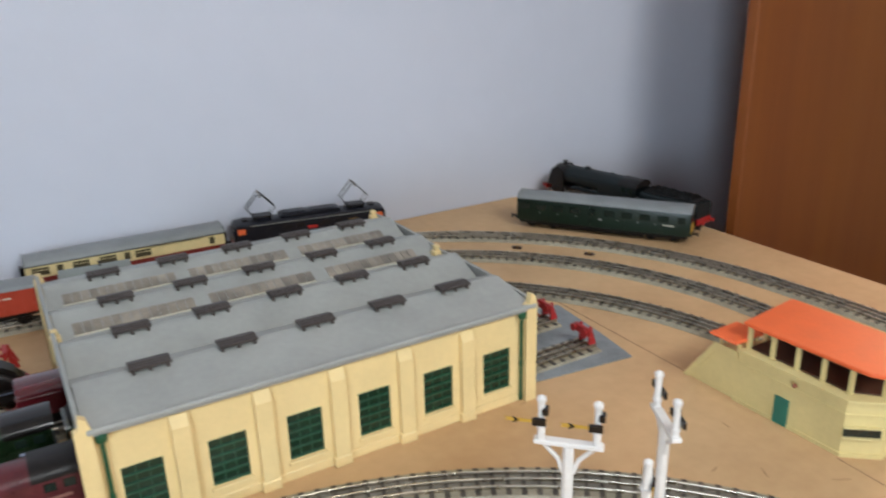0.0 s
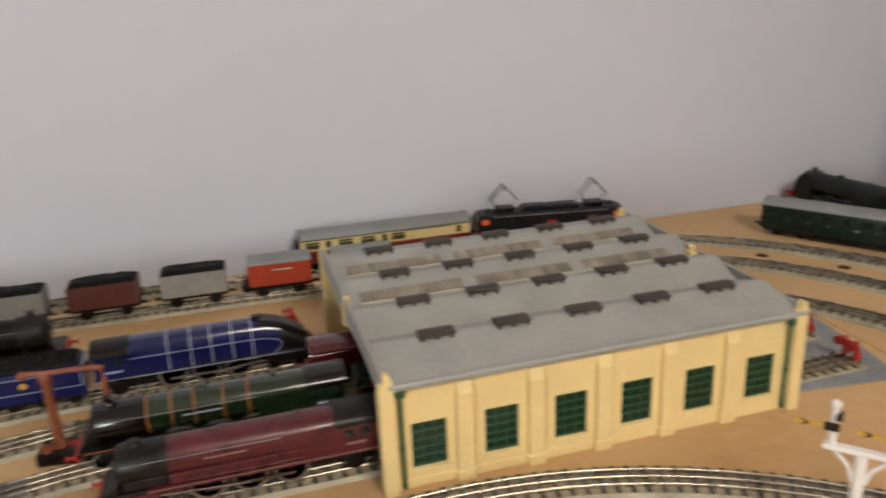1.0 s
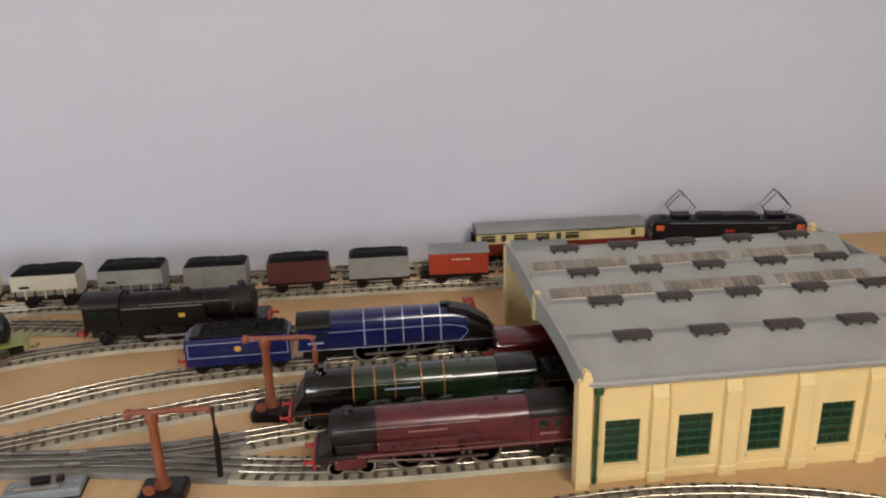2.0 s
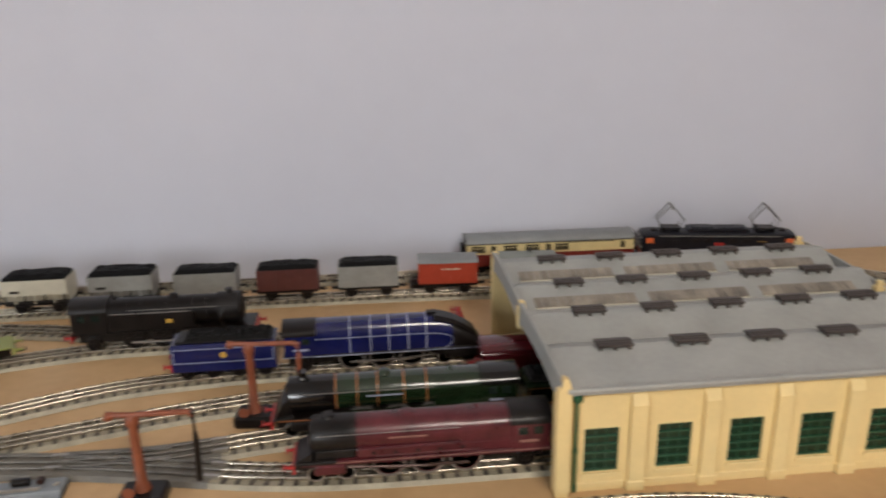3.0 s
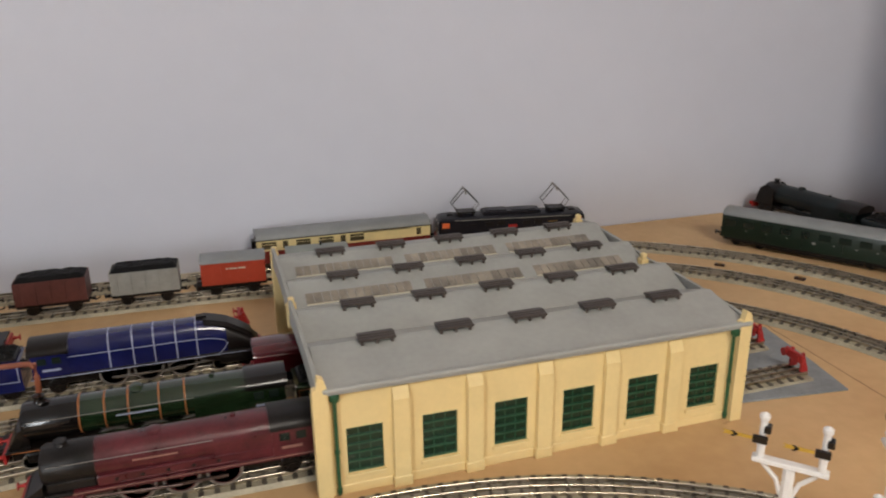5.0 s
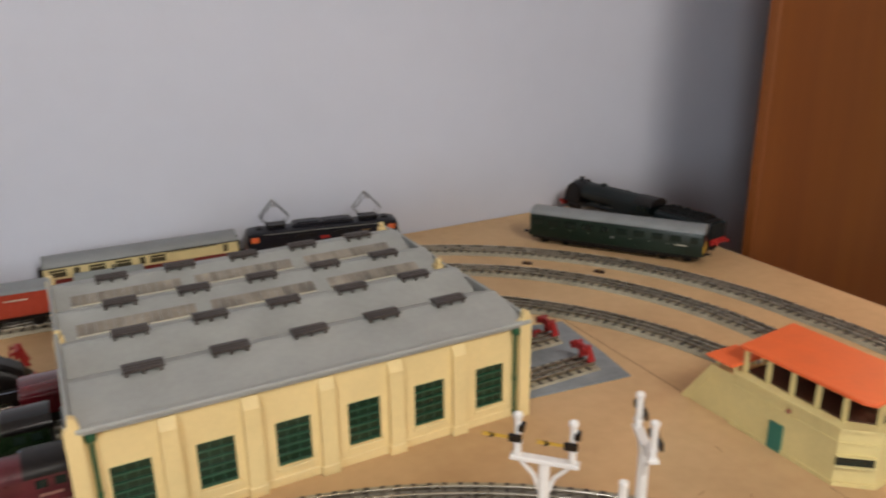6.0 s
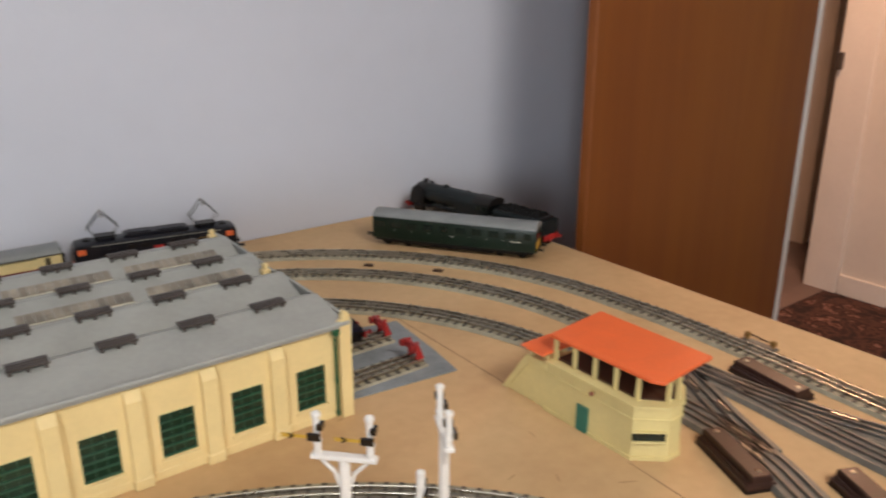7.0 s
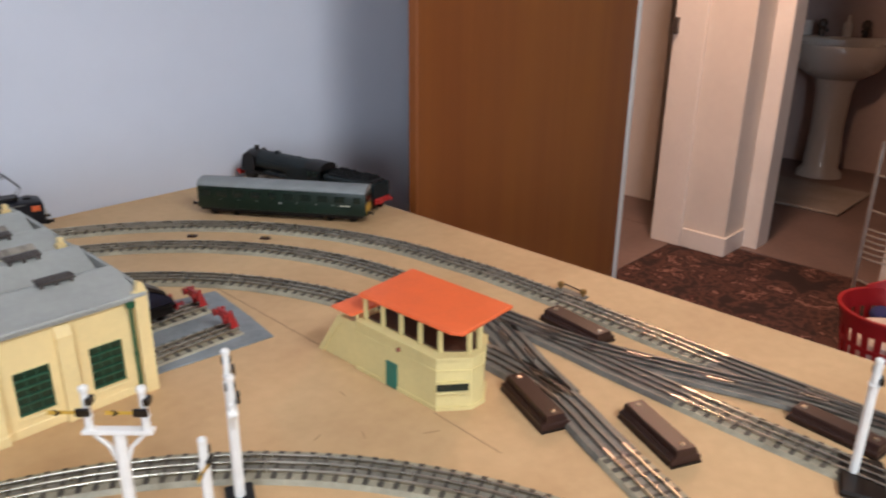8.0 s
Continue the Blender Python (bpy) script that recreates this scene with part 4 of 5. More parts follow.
def bogie(par, x, wb=0.028, r=0.0058, material=BLACK):
    bm = B()
    for s in (-1, 1):
        bx(bm, x - wb / 2 - 0.006, x + wb / 2 + 0.006, s * 0.0125 - 0.001, s * 0.0125 + 0.001, 0.0045, 0.0085, 0.0004)
        for k in (-1, 1):
            bx(bm, x + k * wb / 2 - 0.0022, x + k * wb / 2 + 0.0022, s * 0.0132 - 0.0014, s * 0.0132 + 0.0014, 0.003, 0.008, 0.0004)
    bx(bm, x - 0.004, x + 0.004, -0.0125, 0.0125, 0.005, 0.008)
    b = part("bogie", bm, material, par)
    for k in (-1, 1):
        for s in (-1, 1):
            wheel_mesh(b, x + k * wb / 2, s, r)
    return b


def wagon(at, turn, kind, label, cat="wagon", L=0.070):
    w = thing("goods_wagon" if cat == "wagon" else "goods_van", at, turn, label, cat, "wagons of the goods train")
    h = L / 2
    part("underframe", bx(B(), -h, h, -0.0125, 0.0125, 0.0095, 0.0135, 0.0004), BLACK, w)
    for s in (-1, 1):
        for k in (-1, 1):
            wheel_mesh(w, k * L * 0.29, s, 0.0062)
        for k in (-1, 1):
            part("axle_guard", prism(B(), [(k * L * 0.29 - 0.006, 0.0095), (k * L * 0.29 + 0.006, 0.0095), (k * L * 0.29 + 0.002, 0.0045), (k * L * 0.29 - 0.002, 0.0045)], s * 0.0118 - 0.0008, s * 0.0118 + 0.0008, "y"), BLACK, w)
    for d in (-1, 1):
        buffers(w, d * h, d)
        hook(w, d * h, d)
    if kind in ("cream_hopper", "grey_hopper"):
        m = WAGCREAM if kind == "cream_hopper" else WAGGREY
        bm = B()
        z0, z1, zt = 0.0138, 0.023, 0.0405
        rings = [[(h * a, b, z) for a, b in ((-1, -1), (1, -1), (1, 1), (-1, 1))] for a, b, z in ((0.5, 1, z0), (0.92, 1, z1), (1.0, 1, zt))]
        ys = (0.008, 0.0158, 0.0165)
        outer = [[Vector((p[0], p[1] * y, p[2])) for p in r] for r, y in zip(rings, ys)]
        inner = [[Vector((p.x * 0.972, p.y * 0.93, p.z)) for p in outer[2]], [Vector((p.x * 0.972, p.y * 0.93, 0.036)) for p in outer[2]]]
        loft(bm, outer + inner)
        part("hopper_body", bm, m, w)
        for k in range(7):
            x = -h * 0.9 + k * h * 0.3
            for s in (-1, 1):
                part("rib", bx(B(), x - 0.0007, x + 0.0007, s * 0.0167 - 0.0006, s * 0.0167 + 0.0006, 0.0137, 0.0235), m if k % 2 else BLACK, w)
        part("lettering", bx(B(), -h * 0.75, -h * 0.45, -0.0169, -0.01665, 0.0262, 0.029), BLACK, w, "dark illegible lettering bar")
        lt = 0.0442
    elif kind in ("grey_mineral", "brown_mineral"):
        m = WAGGREY if kind == "grey_mineral" else WAGBROWN
        bm = B()
        q = [(-1, -1), (1, -1), (1, 1), (-1, 1)]
        loft(bm, [[Vector((a * h * f, b * y, z)) for a, b in q] for f, y, z in ((0.99, 0.0158, 0.0138), (0.99, 0.0158, 0.0385), (0.965, 0.0146, 0.0385), (0.965, 0.0146, 0.032))])
        part("body", bm, m, w)
        for k in range(5):
            x = -h * 0.8 + k * h * 0.4
            for s in (-1, 1):
                part("rib", bx(B(), x - 0.0008, x + 0.0008, s * 0.0161 - 0.0005, s * 0.0161 + 0.0005, 0.0137, 0.0385), m, w)
        lt = 0.0408
    else:
        m = VANRED if kind == "red_van" else VANGREY
        ve = 0.012 if kind == "brake_van" else 0.0
        part("body", bx(B(), -h * 0.98 + ve, h * 0.98 - ve, -0.0158, 0.0158, 0.0138, 0.039, 0.0004), m, w)
        bm = B()
        loft(bm, [arch(x, 0.0172, 0.0392, 0.0398, 0.0436, 9) for x in (-h, h)])
        part("roof", bm, ROOFGREY if kind == "red_van" else VANGREY, w, "grey curved roof", True)
        for k in range(8):
            x = -h * 0.9 + ve + (2 * (h * 0.9 - ve)) * k / 7
            part("plank_rib", bx(B(), x - 0.0006, x + 0.0006, -0.0165, -0.0159, 0.0139, 0.0388), m, w)
        if ve:
            part("step_board", bx(B(), -h * 0.9, h * 0.9, -0.0175, -0.0145, 0.0055, 0.0066), VANGREY, w)
            for d in (-1, 1):
                for s in (-1, 1):
                    part("veranda_post", bx(B(), d * h * 0.95 - 0.0008, d * h * 0.95 + 0.0008, s * 0.015 - 0.0008, s * 0.015 + 0.0008, 0.0137, 0.0391), m, w)
                part("end_panel", bx(B(), d * h * 0.97 - 0.0006, d * h * 0.97 + 0.0006, -0.014, 0.014, 0.0137, 0.026), m, w)
            part("chimney", turned(B(), (0.005, 0.004, 0.043), [(0.0012, 0), (0.0012, 0.004), (0.0018, 0.0045), (0.0018, 0.0055)], 8), BLACK, w)
        else:
            part("lettering", bx(B(), -0.008, 0.014, -0.0161, -0.01585, 0.031, 0.0325), WAGCREAM, w, "pale illegible lettering bar")
        return w
    # A heap of coal with an uneven top.
    bm = B()
    nx, ny = 14, 6
    g = [[bm.verts.new((h * 0.955 * (2 * i / nx - 1), 0.0145 * (2 * j / ny - 1), lt - 0.003 + (0.004 + 0.0016 * random.random()) * (1 if 0 < i < nx and 0 < j < ny else 0.3))) for j in range(ny + 1)] for i in range(nx + 1)]
    low = [[bm.verts.new((v.co.x, v.co.y, lt - 0.009)) for v in row] for row in g]
    for i in range(nx):
        for j in range(ny):
            bm.faces.new((g[i][j], g[i + 1][j], g[i + 1][j + 1], g[i][j + 1]))
            bm.faces.new((low[i][j], low[i][j + 1], low[i + 1][j + 1], low[i + 1][j]))
    for i in range(nx):
        bm.faces.new((g[i][0], low[i][0], low[i + 1][0], g[i + 1][0])), bm.faces.new((g[i][ny], g[i + 1][ny], low[i + 1][ny], low[i][ny]))
    for j in range(ny):
        bm.faces.new((g[0][j], g[0][j + 1], low[0][j + 1], low[0][j])), bm.faces.new((g[nx][j], low[nx][j], low[nx][j + 1], g[nx][j + 1]))
    part("coal_load", bm, COAL, w, "black heaped coal")
    return w


def pantograph(par, x, z, h, lean=0.0):
    bm = B()
    bx(bm, x - 0.012, x + 0.012, -0.009, 0.009, z + 0.003, z + 0.0048, 0.0005)
    for sx in (-0.009, 0.009):
        for sy in (-0.007, 0.007):
            turned(bm, (x + sx, sy, z), [(0.0016, 0), (0.0024, 0.001), (0.0016, 0.0016), (0.0022, 0.0024), (0.0012, 0.0032)], 8)
    p = part("pantograph_base", bm, SOOT, par)
    for s in (-1, 1):
        for d in (-1, 1):
            part("pantograph_arm", tube(B(), [(x + d * 0.010, s * 0.007, z + 0.0045), (x + d * 0.0175 + lean, s * 0.006, z + h * 0.45), (x + d * 0.002 + lean * 1.5, s * 0.0065, z + h)], 0.00068, 5), SOOT, p)
    part("pantograph_head", tube(B(), [(x + lean * 1.5, -0.014, z + h - 0.002), (x + lean * 1.5, -0.010, z + h + 0.0008), (x + lean * 1.5, 0.010, z + h + 0.0008), (x + lean * 1.5, 0.014, z + h - 0.002)], 0.0012, 6), ROD, p)


def electric_loco(at, turn, label, L=0.190, h=0.032):
    e = thing("electric_locomotive", at, turn, label, "locomotive", "twin-pantograph locomotives")
    k = L / 2
    bm = B()
    loft(bm, [arch(x, hw, 0.0125, zs, zt, 9) for x, hw, zs, zt in ((-k, 0.0150, 0.0355, 0.0385), (-k + 0.002, 0.0168, 0.0385, 0.0415), (-k + 0.009, 0.0172, 0.0395, 0.0428), (k - 0.009, 0.0172, 0.0395, 0.0428), (k - 0.002, 0.0168, 0.0385, 0.0415), (k, 0.0150, 0.0355, 0.0385))])
    part("body", bm, LOCOBLK, e)
    bm = B()
    bx(bm, -k * 0.40, k * 0.40, -0.0105, 0.0105, 0.0415, 0.0462, 0.0012)
    bx(bm, -k * 0.36, -k * 0.06, -0.008, 0.008, 0.0461, 0.0478, 0.0006), bx(bm, k * 0.0, k * 0.34, -0.008, 0.008, 0.0461, 0.0474, 0.0006)
    part("roof_hatch", bm, LOCOBLK, e)
    for x in (-k * 0.84, k * 0.84):
        part("roof_vent", bx(B(), x - 0.004, x + 0.004, -0.006, 0.006, 0.0418, 0.0445, 0.0008), SOOT, e)
    part("sole_bar", bx(B(), -k + 0.004, k - 0.004, -0.0162, 0.0162, 0.010, 0.0124), BLACK, e)
    for s in (-1, 1):
        part("waist_line", bx(B(), -k + 0.02, k - 0.02, s * 0.0173 - 0.0003, s * 0.0173 + 0.0003, 0.0384, 0.0391), WAGGREY, e, "pale line under the roof edge")
        for d in (-1, 1):
            part("cab_window", bx(B(), min(d * (k - 0.004), d * (k - 0.0135)), max(d * (k - 0.004), d * (k - 0.0135)), s * 0.0170 - 0.0006, s * 0.0170 + 0.0006, 0.0295, 0.0362), LAMPRED if s < 0 else DARKGLASS, e, "orange-red cab side window" if s < 0 else "")
            part("number_bar", bx(B(), d * k * 0.55 - 0.006, d * k * 0.55 + 0.006, s * 0.0174 - 0.0002, s * 0.0174 + 0.0002, 0.0315, 0.0326), BRASS if d > 0 else SOOT, e)
        part("crest", bx(B(), -0.006, 0.006, s * 0.0174 - 0.0003, s * 0.0174 + 0.0003, 0.0265, 0.0305, 0.0002), REDP, e, "small red and white crest")
        for x in (-0.03, -0.015, 0.018, 0.033):
            part("vent_panel", bx(B(), x - 0.005, x + 0.005, s * 0.0172 - 0.0005, s * 0.0172 + 0.0005, 0.0305, 0.0355), SOOT, e)
    for d in (-1, 1):
        part("buffer_beam", bx(B(), min(d * (k - 0.0005), d * (k + 0.0025)), max(d * (k - 0.0005), d * (k + 0.0025)), -0.0145, 0.0145, 0.0105, 0.0165, 0.0003), REDP if d < 0 else BLACK, e)
        buffers(e, d * (k + 0.0025), d)
        hook(e, d * k, d)
        part("front_window", bx(B(), min(d * (k - 0.0025), d * (k + 0.0005)), max(d * (k - 0.0025), d * (k + 0.0005)), -0.009, 0.009, 0.0275, 0.0315), DARKGLASS, e)
        for s in (-1, 1):
            part("end_handrail", tube(B(), [(d * (k + 0.002), s * 0.0095, 0.0175), (d * (k + 0.003), s * 0.0095, 0.022), (d * (k + 0.0018), s * 0.009, 0.0285)], 0.0005, 5), STEEL, e)
        for y, z in ((-0.010, 0.0225), (0.010, 0.0225), (-0.0045, 0.0205), (0.0045, 0.0205), (-0.007, 0.0335), (0.007, 0.0335)):
            part("marker_lamp", turned(B(), (d * (k - 0.0002), y, z), [(0.0012, 0), (0.0012, d * 0.0012), (0.0004, d * 0.0016)], 8, (1, 0, 0)), WHITE, e, "small white marker disc")
        b = bogie(e, d * k * 0.52, 0.046, 0.0078)
        pantograph(e, d * k * 0.62, 0.0424, h, -0.001)
    return e


def coach(at, turn, label, wins, L=0.212):
    c = thing("passenger_coach", at, turn, label, "coach", "crimson and cream coaches")
    h = L / 2
    part("lower_side", bx(B(), -h, h, -0.0172, 0.0172, 0.0105, 0.0255, 0.0004), CRIMSON, c, "crimson lower body")
    part("upper_side", bx(B(), -h, h, -0.0172, 0.0172, 0.0257, 0.0395, 0.0004), CCREAM, c, "cream upper body")
    bm = B()
    loft(bm, [arch(x, 0.0176, 0.0397, 0.0402, 0.0478, 11) for x in (-h - 0.0005, h + 0.0005)])
    part("roof", bm, ROOFGREY, c, "grey domed roof", True)
    for s in (-1, 1):
        part("cornice", bx(B(), -h, h, s * 0.0174 - 0.0004, s * 0.0174 + 0.0004, 0.0386, 0.0395), BLACK, c)
        for x, w in wins:
            f = part("window", bx(B(), x * h - w, x * h + w, s * 0.0173 - 0.0004, s * 0.0173 + 0.0004, 0.0285, 0.0368), WINDOWP, c)
            if w > 0.005:
                part("vent_bar", bx(B(), x * h - w, x * h + w, s * 0.0178 - 0.0002, s * 0.0178 + 0.0002, 0.0338, 0.0343), CCREAM, f)
    for d in (-1, 1):
        part("end_panel", bx(B(), min(d * h, d * (h + 0.0008)), max(d * h, d * (h + 0.0008)), -0.0168, 0.0168, 0.0105, 0.0455), BLACK, c)
        part("gangway", bx(B(), min(d * (h + 0.0009), d * (h + 0.005)), max(d * (h + 0.0009), d * (h + 0.005)), -0.006, 0.006, 0.012, 0.036, 0.0005), BLACK, c)
        buffers(c, d * h, d)
        hook(c, d * h, d)
        bogie(c, d * h * 0.68)
    bm = B()
    bx(bm, -0.03, 0.03, -0.013, 0.013, 0.006, 0.0103)
    part("underframe", bm, BLACK, c)
    part("name_bar", bx(B(), 0.2 * h, 0.75 * h, -0.01765, -0.01725, 0.0373, 0.0379), BLACK, c, "thin illegible lettering bar")
    return c


def railcar(at, turn, label, L=0.226):
    c = thing("suburban_railcar", at, turn, label, "railcar")
    h = L / 2
    bm = B()
    loft(bm, [[Vector((x, y * f, z)) for y, z in ((0.0165, 0.010), (0.0172, 0.018), (0.0172, 0.036), (0.0165, 0.0395), (-0.0165, 0.0395), (-0.0172, 0.036), (-0.0172, 0.018), (-0.0165, 0.010))] for x, f in ((-h, 0.94), (-h + 0.003, 1), (h - 0.003, 1), (h, 0.94))])
    part("body", bm, EMUGREEN, c, "", True)
    bm = B()
    loft(bm, [arch(x, 0.0172, 0.0396, 0.0402, 0.0475, 11) for x in (-h, h)])
    part("roof", bm, ROOFGREY, c, "grey domed roof", True)
    xs = [-0.9 + 0.2 * k for k in range(10)]
    for s in (-1, 1):
        for i, x in enumerate(xs):
            w = 0.0045 if i in (4, 9) else 0.0068
            part("window", bx(B(), x * h - w, x * h + w, s * 0.0172 - 0.0005, s * 0.0172 + 0.0005, 0.0265, 0.0345), DARKGLASS, c)
        for x in (-0.6, -0.2, 0.2, 0.6):
            part("door_line", bx(B(), x * h + 0.009, x * h + 0.0095, s * 0.0172 - 0.0004, s * 0.0172 + 0.0004, 0.012, 0.0375), BLACK, c)
        part("crest", bx(B(), -0.002, 0.002, s * 0.0173 - 0.0003, s * 0.0173 + 0.0003, 0.0205, 0.0228), WAGGREY, c)
        for x in (-0.72, -0.5, -0.28, 0.2, 0.42, 0.62):
            part("door_handle", bx(B(), x * h - 0.0008, x * h + 0.0008, s * 0.0174 - 0.0004, s * 0.0174 + 0.0004, 0.0222, 0.0234), WAGGREY, c, "small pale door handle")
        part("number_bar", bx(B(), 0.7 * h, 0.82 * h, s * 0.0173 - 0.0003, s * 0.0173 + 0.0003, 0.022, 0.0233), WAGCREAM, c)
    part("warning_panel", bx(B(), h - 0.0002, h + 0.0008, -0.0145, 0.0095, 0.0125, 0.0235, 0.0003), YELLOW, c, "yellow warning panel on the end")
    part("end_window", bx(B(), h - 0.0002, h + 0.0006, -0.0125, 0.0125, 0.0275, 0.0345), DARKGLASS, c)
    part("underframe", bx(B(), -h * 0.5, h * 0.5, -0.0145, 0.0145, 0.0035, 0.0098, 0.0006), BLACK, c)
    # Black strip along the bottom in place of the shading under the body.
    part("footboard", bx(B(), -h * 0.97, h * 0.97, -0.0168, 0.0168, 0.0072, 0.0098, 0.0004), BLACK, c)
    for d in (-1, 1):
        part("buffer_beam", bx(B(), min(d * h, d * (h + 0.002)), max(d * h, d * (h + 0.002)), -0.0145, 0.0145, 0.0102, 0.0142), BLACK, c)
        buffers(c, d * (h + 0.002), d)
        bogie(c, d * h * 0.7, 0.03, 0.0064)
    return c


def steam_engine(at, turn, name, label, body, L=0.155, boiler=0.0145, zc=0.0345, smokebox=None, bands=None, band_mat=LINING, cab_roof=None,
                 deflect=None, streamlined=False, side_tanks=False, tender=0.0, tender_mat=None, lined=None, beam=REDP, crest=True, drivers=3, r=0.0122, frame_mat=BLACK, lead=4, plate=PALELINE, tall=0.95, box=0.026, wheels=None, skirt=False, rail=None, slope=None, roll=False):
    """A steam engine; x runs from the buffer beam at 0 back to -L, the tender follows."""
    e = thing(name, at, turn, label, "locomotive", "steam engines")
    e.scale = (1, 1, tall)
    foot = 0.0185
    part("frame", bx(B(), -L + 0.004, -0.002, -0.007, 0.007, 0.007, foot, 0.0004), BLACK, e)
    part("running_plate", bx(B(), -L, 0.0, -0.0165, 0.0165, foot, foot + 0.0016, 0.0004), frame_mat, e)
    if skirt:
        part("front_plate", bx(B(), -0.030, 0.0003, -0.0169, 0.0169, foot - 0.0035, foot + 0.0021, 0.0008), SOOT, e, "dull black front footplate")
        part("front_step", loft(B(), [[Vector((x, y, z)) for y, z in ((-0.0150, foot), (0.0150, foot), (0.0150, zt), (-0.0150, zt))] for x, zt in ((-0.012, foot + 0.009), (-0.002, foot + 0.003))]), SOOT, e)
    if lined:
        for s in (-1, 1):
            part("valance_line", bx(B(), -L, -0.004, s * 0.0166 - 0.0002, s * 0.0166 + 0.0002, foot + 0.0002, foot + 0.0008), lined, e)
    part("buffer_beam", bx(B(), 0.0001, 0.0022, -0.0155, 0.0155, 0.0105, 0.0185, 0.0003), beam, e, "red buffer beam")
    buffers(e, 0.0022, 1, 0.0145, beam)
    hook(e, 0.002, 1)
    cab0, cab1 = -L + 0.002, -L + (0.036 if side_tanks else 0.030)
    fire = cab1 + (0.02 if side_tanks else 0.038)
    front = -0.010
    sb = front - box
    zt = zc + boiler
    fat = 1.08 if side_tanks else 0.985
    if streamlined:
        n = 16

        def ring(x, hw, z0, ztop):
            out = []
            for k in range(n + 1):
                a = math.pi * k / n
                out.append(Vector((x, hw * math.copysign(abs(math.cos(a)) ** 0.6, math.cos(a)), z0 + (ztop - z0) * abs(math.sin(a)) ** 0.75)))
            return out
        secs = [(cab1, 0.0158, 0.0505), (fire, 0.0155, 0.0505), (-0.055, 0.0150, 0.0505), (-0.04, 0.0146, 0.0495), (-0.028, 0.0142, 0.0455), (-0.016, 0.0138, 0.0385), (-0.006, 0.0134, 0.0305), (-0.001, 0.013, 0.0245)]
        sec2 = [(x, hw, z) for x, hw, z in secs if x <= -0.028]
        bm = B()
        loft(bm, [ring(x, hw, foot + 0.0018, z) for x, hw, z in sec2])
        part("casing", bm, body, e, "glossy streamlined casing", True)
        bm = B()
        loft(bm, [ring(x, hw, foot + 0.0018, z) for x, hw, z in secs if x >= -0.0281])
        part("nose", bm, BLACK if lined else body, e, "sloping streamlined nose", True)
        bm = B()
        loft(bm, [[Vector((x, y, z - 0.0028 * (abs(y) > 0.009))) for y in (-0.0118, -0.008, 0.008, 0.0118)] + [Vector((x, y, z - 0.0042)) for y in (0.0118, -0.0118)] for x, z in ((-0.046, 0.0518), (-0.036, 0.0494), (-0.026, 0.0462), (-0.014, 0.0388), (-0.006, 0.0325))])
        part("smokebox_front", bm, BLACK, e, "black smokebox panel")
        for s in (-1, 1):
            part("valance", loft(B(), [[Vector((x, s * (0.0166 + d), z)) for d, z in ((0, zb), (0.0008, zb), (0.0008, foot), (0, foot))] for x, zb in ((-0.050, 0.0175), (-0.04, 0.0135), (-0.02, 0.010), (-0.004, 0.010))]), BLACK, e, "black front valance")
            part("side_line", tube(B(), [(cab1, s * 0.01585, 0.0365), (-0.06, s * 0.0156, 0.0365), (-0.042, s * 0.0149, 0.0355), (-0.031, s * 0.0146, 0.0325), (-0.0275, s * 0.0148, 0.0285), (-0.030, s * 0.0158, 0.0245), (-0.036, s * 0.0172, 0.0195)], 0.0004, 4), lined or body, e)
            part("skirt_line", tube(B(), [(cab1, s * 0.0168, 0.0187), (-0.06, s * 0.0168, 0.0188), (-0.036, s * 0.0172, 0.0195)], 0.0004, 4), lined or body, e)
        for x in bands or ():
            part("band", loft(B(), [[v + Vector((0, v.y * 0.012, (v.z - 0.034) * 0.012)) for v in ring(x + d, 0.0156, foot + 0.0018, 0.0506)] for d in (-0.0005, 0.0005)]), PALELINE, e, "", True)
        part("chimney", loft(B(), [[Vector((x, y, z)) for x, y in ((-0.052, -0.0032), (-0.043, -0.0032), (-0.043, 0.0032), (-0.052, 0.0032))] for z in (0.0495, 0.0532)]), BLACK, e)
    else:
        secs = [(sb, boiler * 0.97), (fire, boiler * 1.0)]
        part("boiler", loft(B(), [oval(x, rr, zc, 24) for x, rr in secs]), body, e, "", True)
        part("smokebox", loft(B(), [oval(x, rr, zc, 24) for x, rr in ((front - 0.0022, boiler * 0.9), (front - 0.004, boiler * fat), (sb - 0.0002, boiler * fat))]), smokebox or BLACK, e, "dull black smokebox", True)
        part("smokebox_door", turned(B(), (front - 0.0024, 0, zc - 0.001), [(boiler * 0.78, 0), (boiler * 0.74, 0.0012), (boiler * 0.4, 0.0026), (0.0006, 0.0032)], 20, (1, 0, 0)), smokebox or BLACK, e, "", True)
        part("firebox", loft(B(), [arch(x, boiler * a, foot + 0.0018, zc + b, zc + boiler * c, 11) for x, a, b, c in ((fire, 1.0, 0.001, 1.0), (cab1 - 0.0005, 1.04, 0.003, 0.98))]), body, e, "", True)
        if slope:
            part("front_slope", loft(B(), [[Vector((x, y, z)) for y, z in ((-w, foot), (w, foot), (w, zt * 0.86), (w * 0.6, zt), (-w * 0.6, zt), (-w, zt * 0.86))] for x, w, zt in ((front - 0.006, 0.0128, zc + boiler * 0.72), (front + 0.001, 0.0138, zc + boiler * 0.25), (front + 0.006, 0.0146, foot + 0.010), (front + 0.0085, 0.0150, foot + 0.004))]), slope, e, "sloping black front casing", True)
        for x in bands or ():
            part("band", loft(B(), [oval(x + d, boiler * 1.012, zc, 24) for d in (-0.0006, 0.0006)]), band_mat, e, "", True)
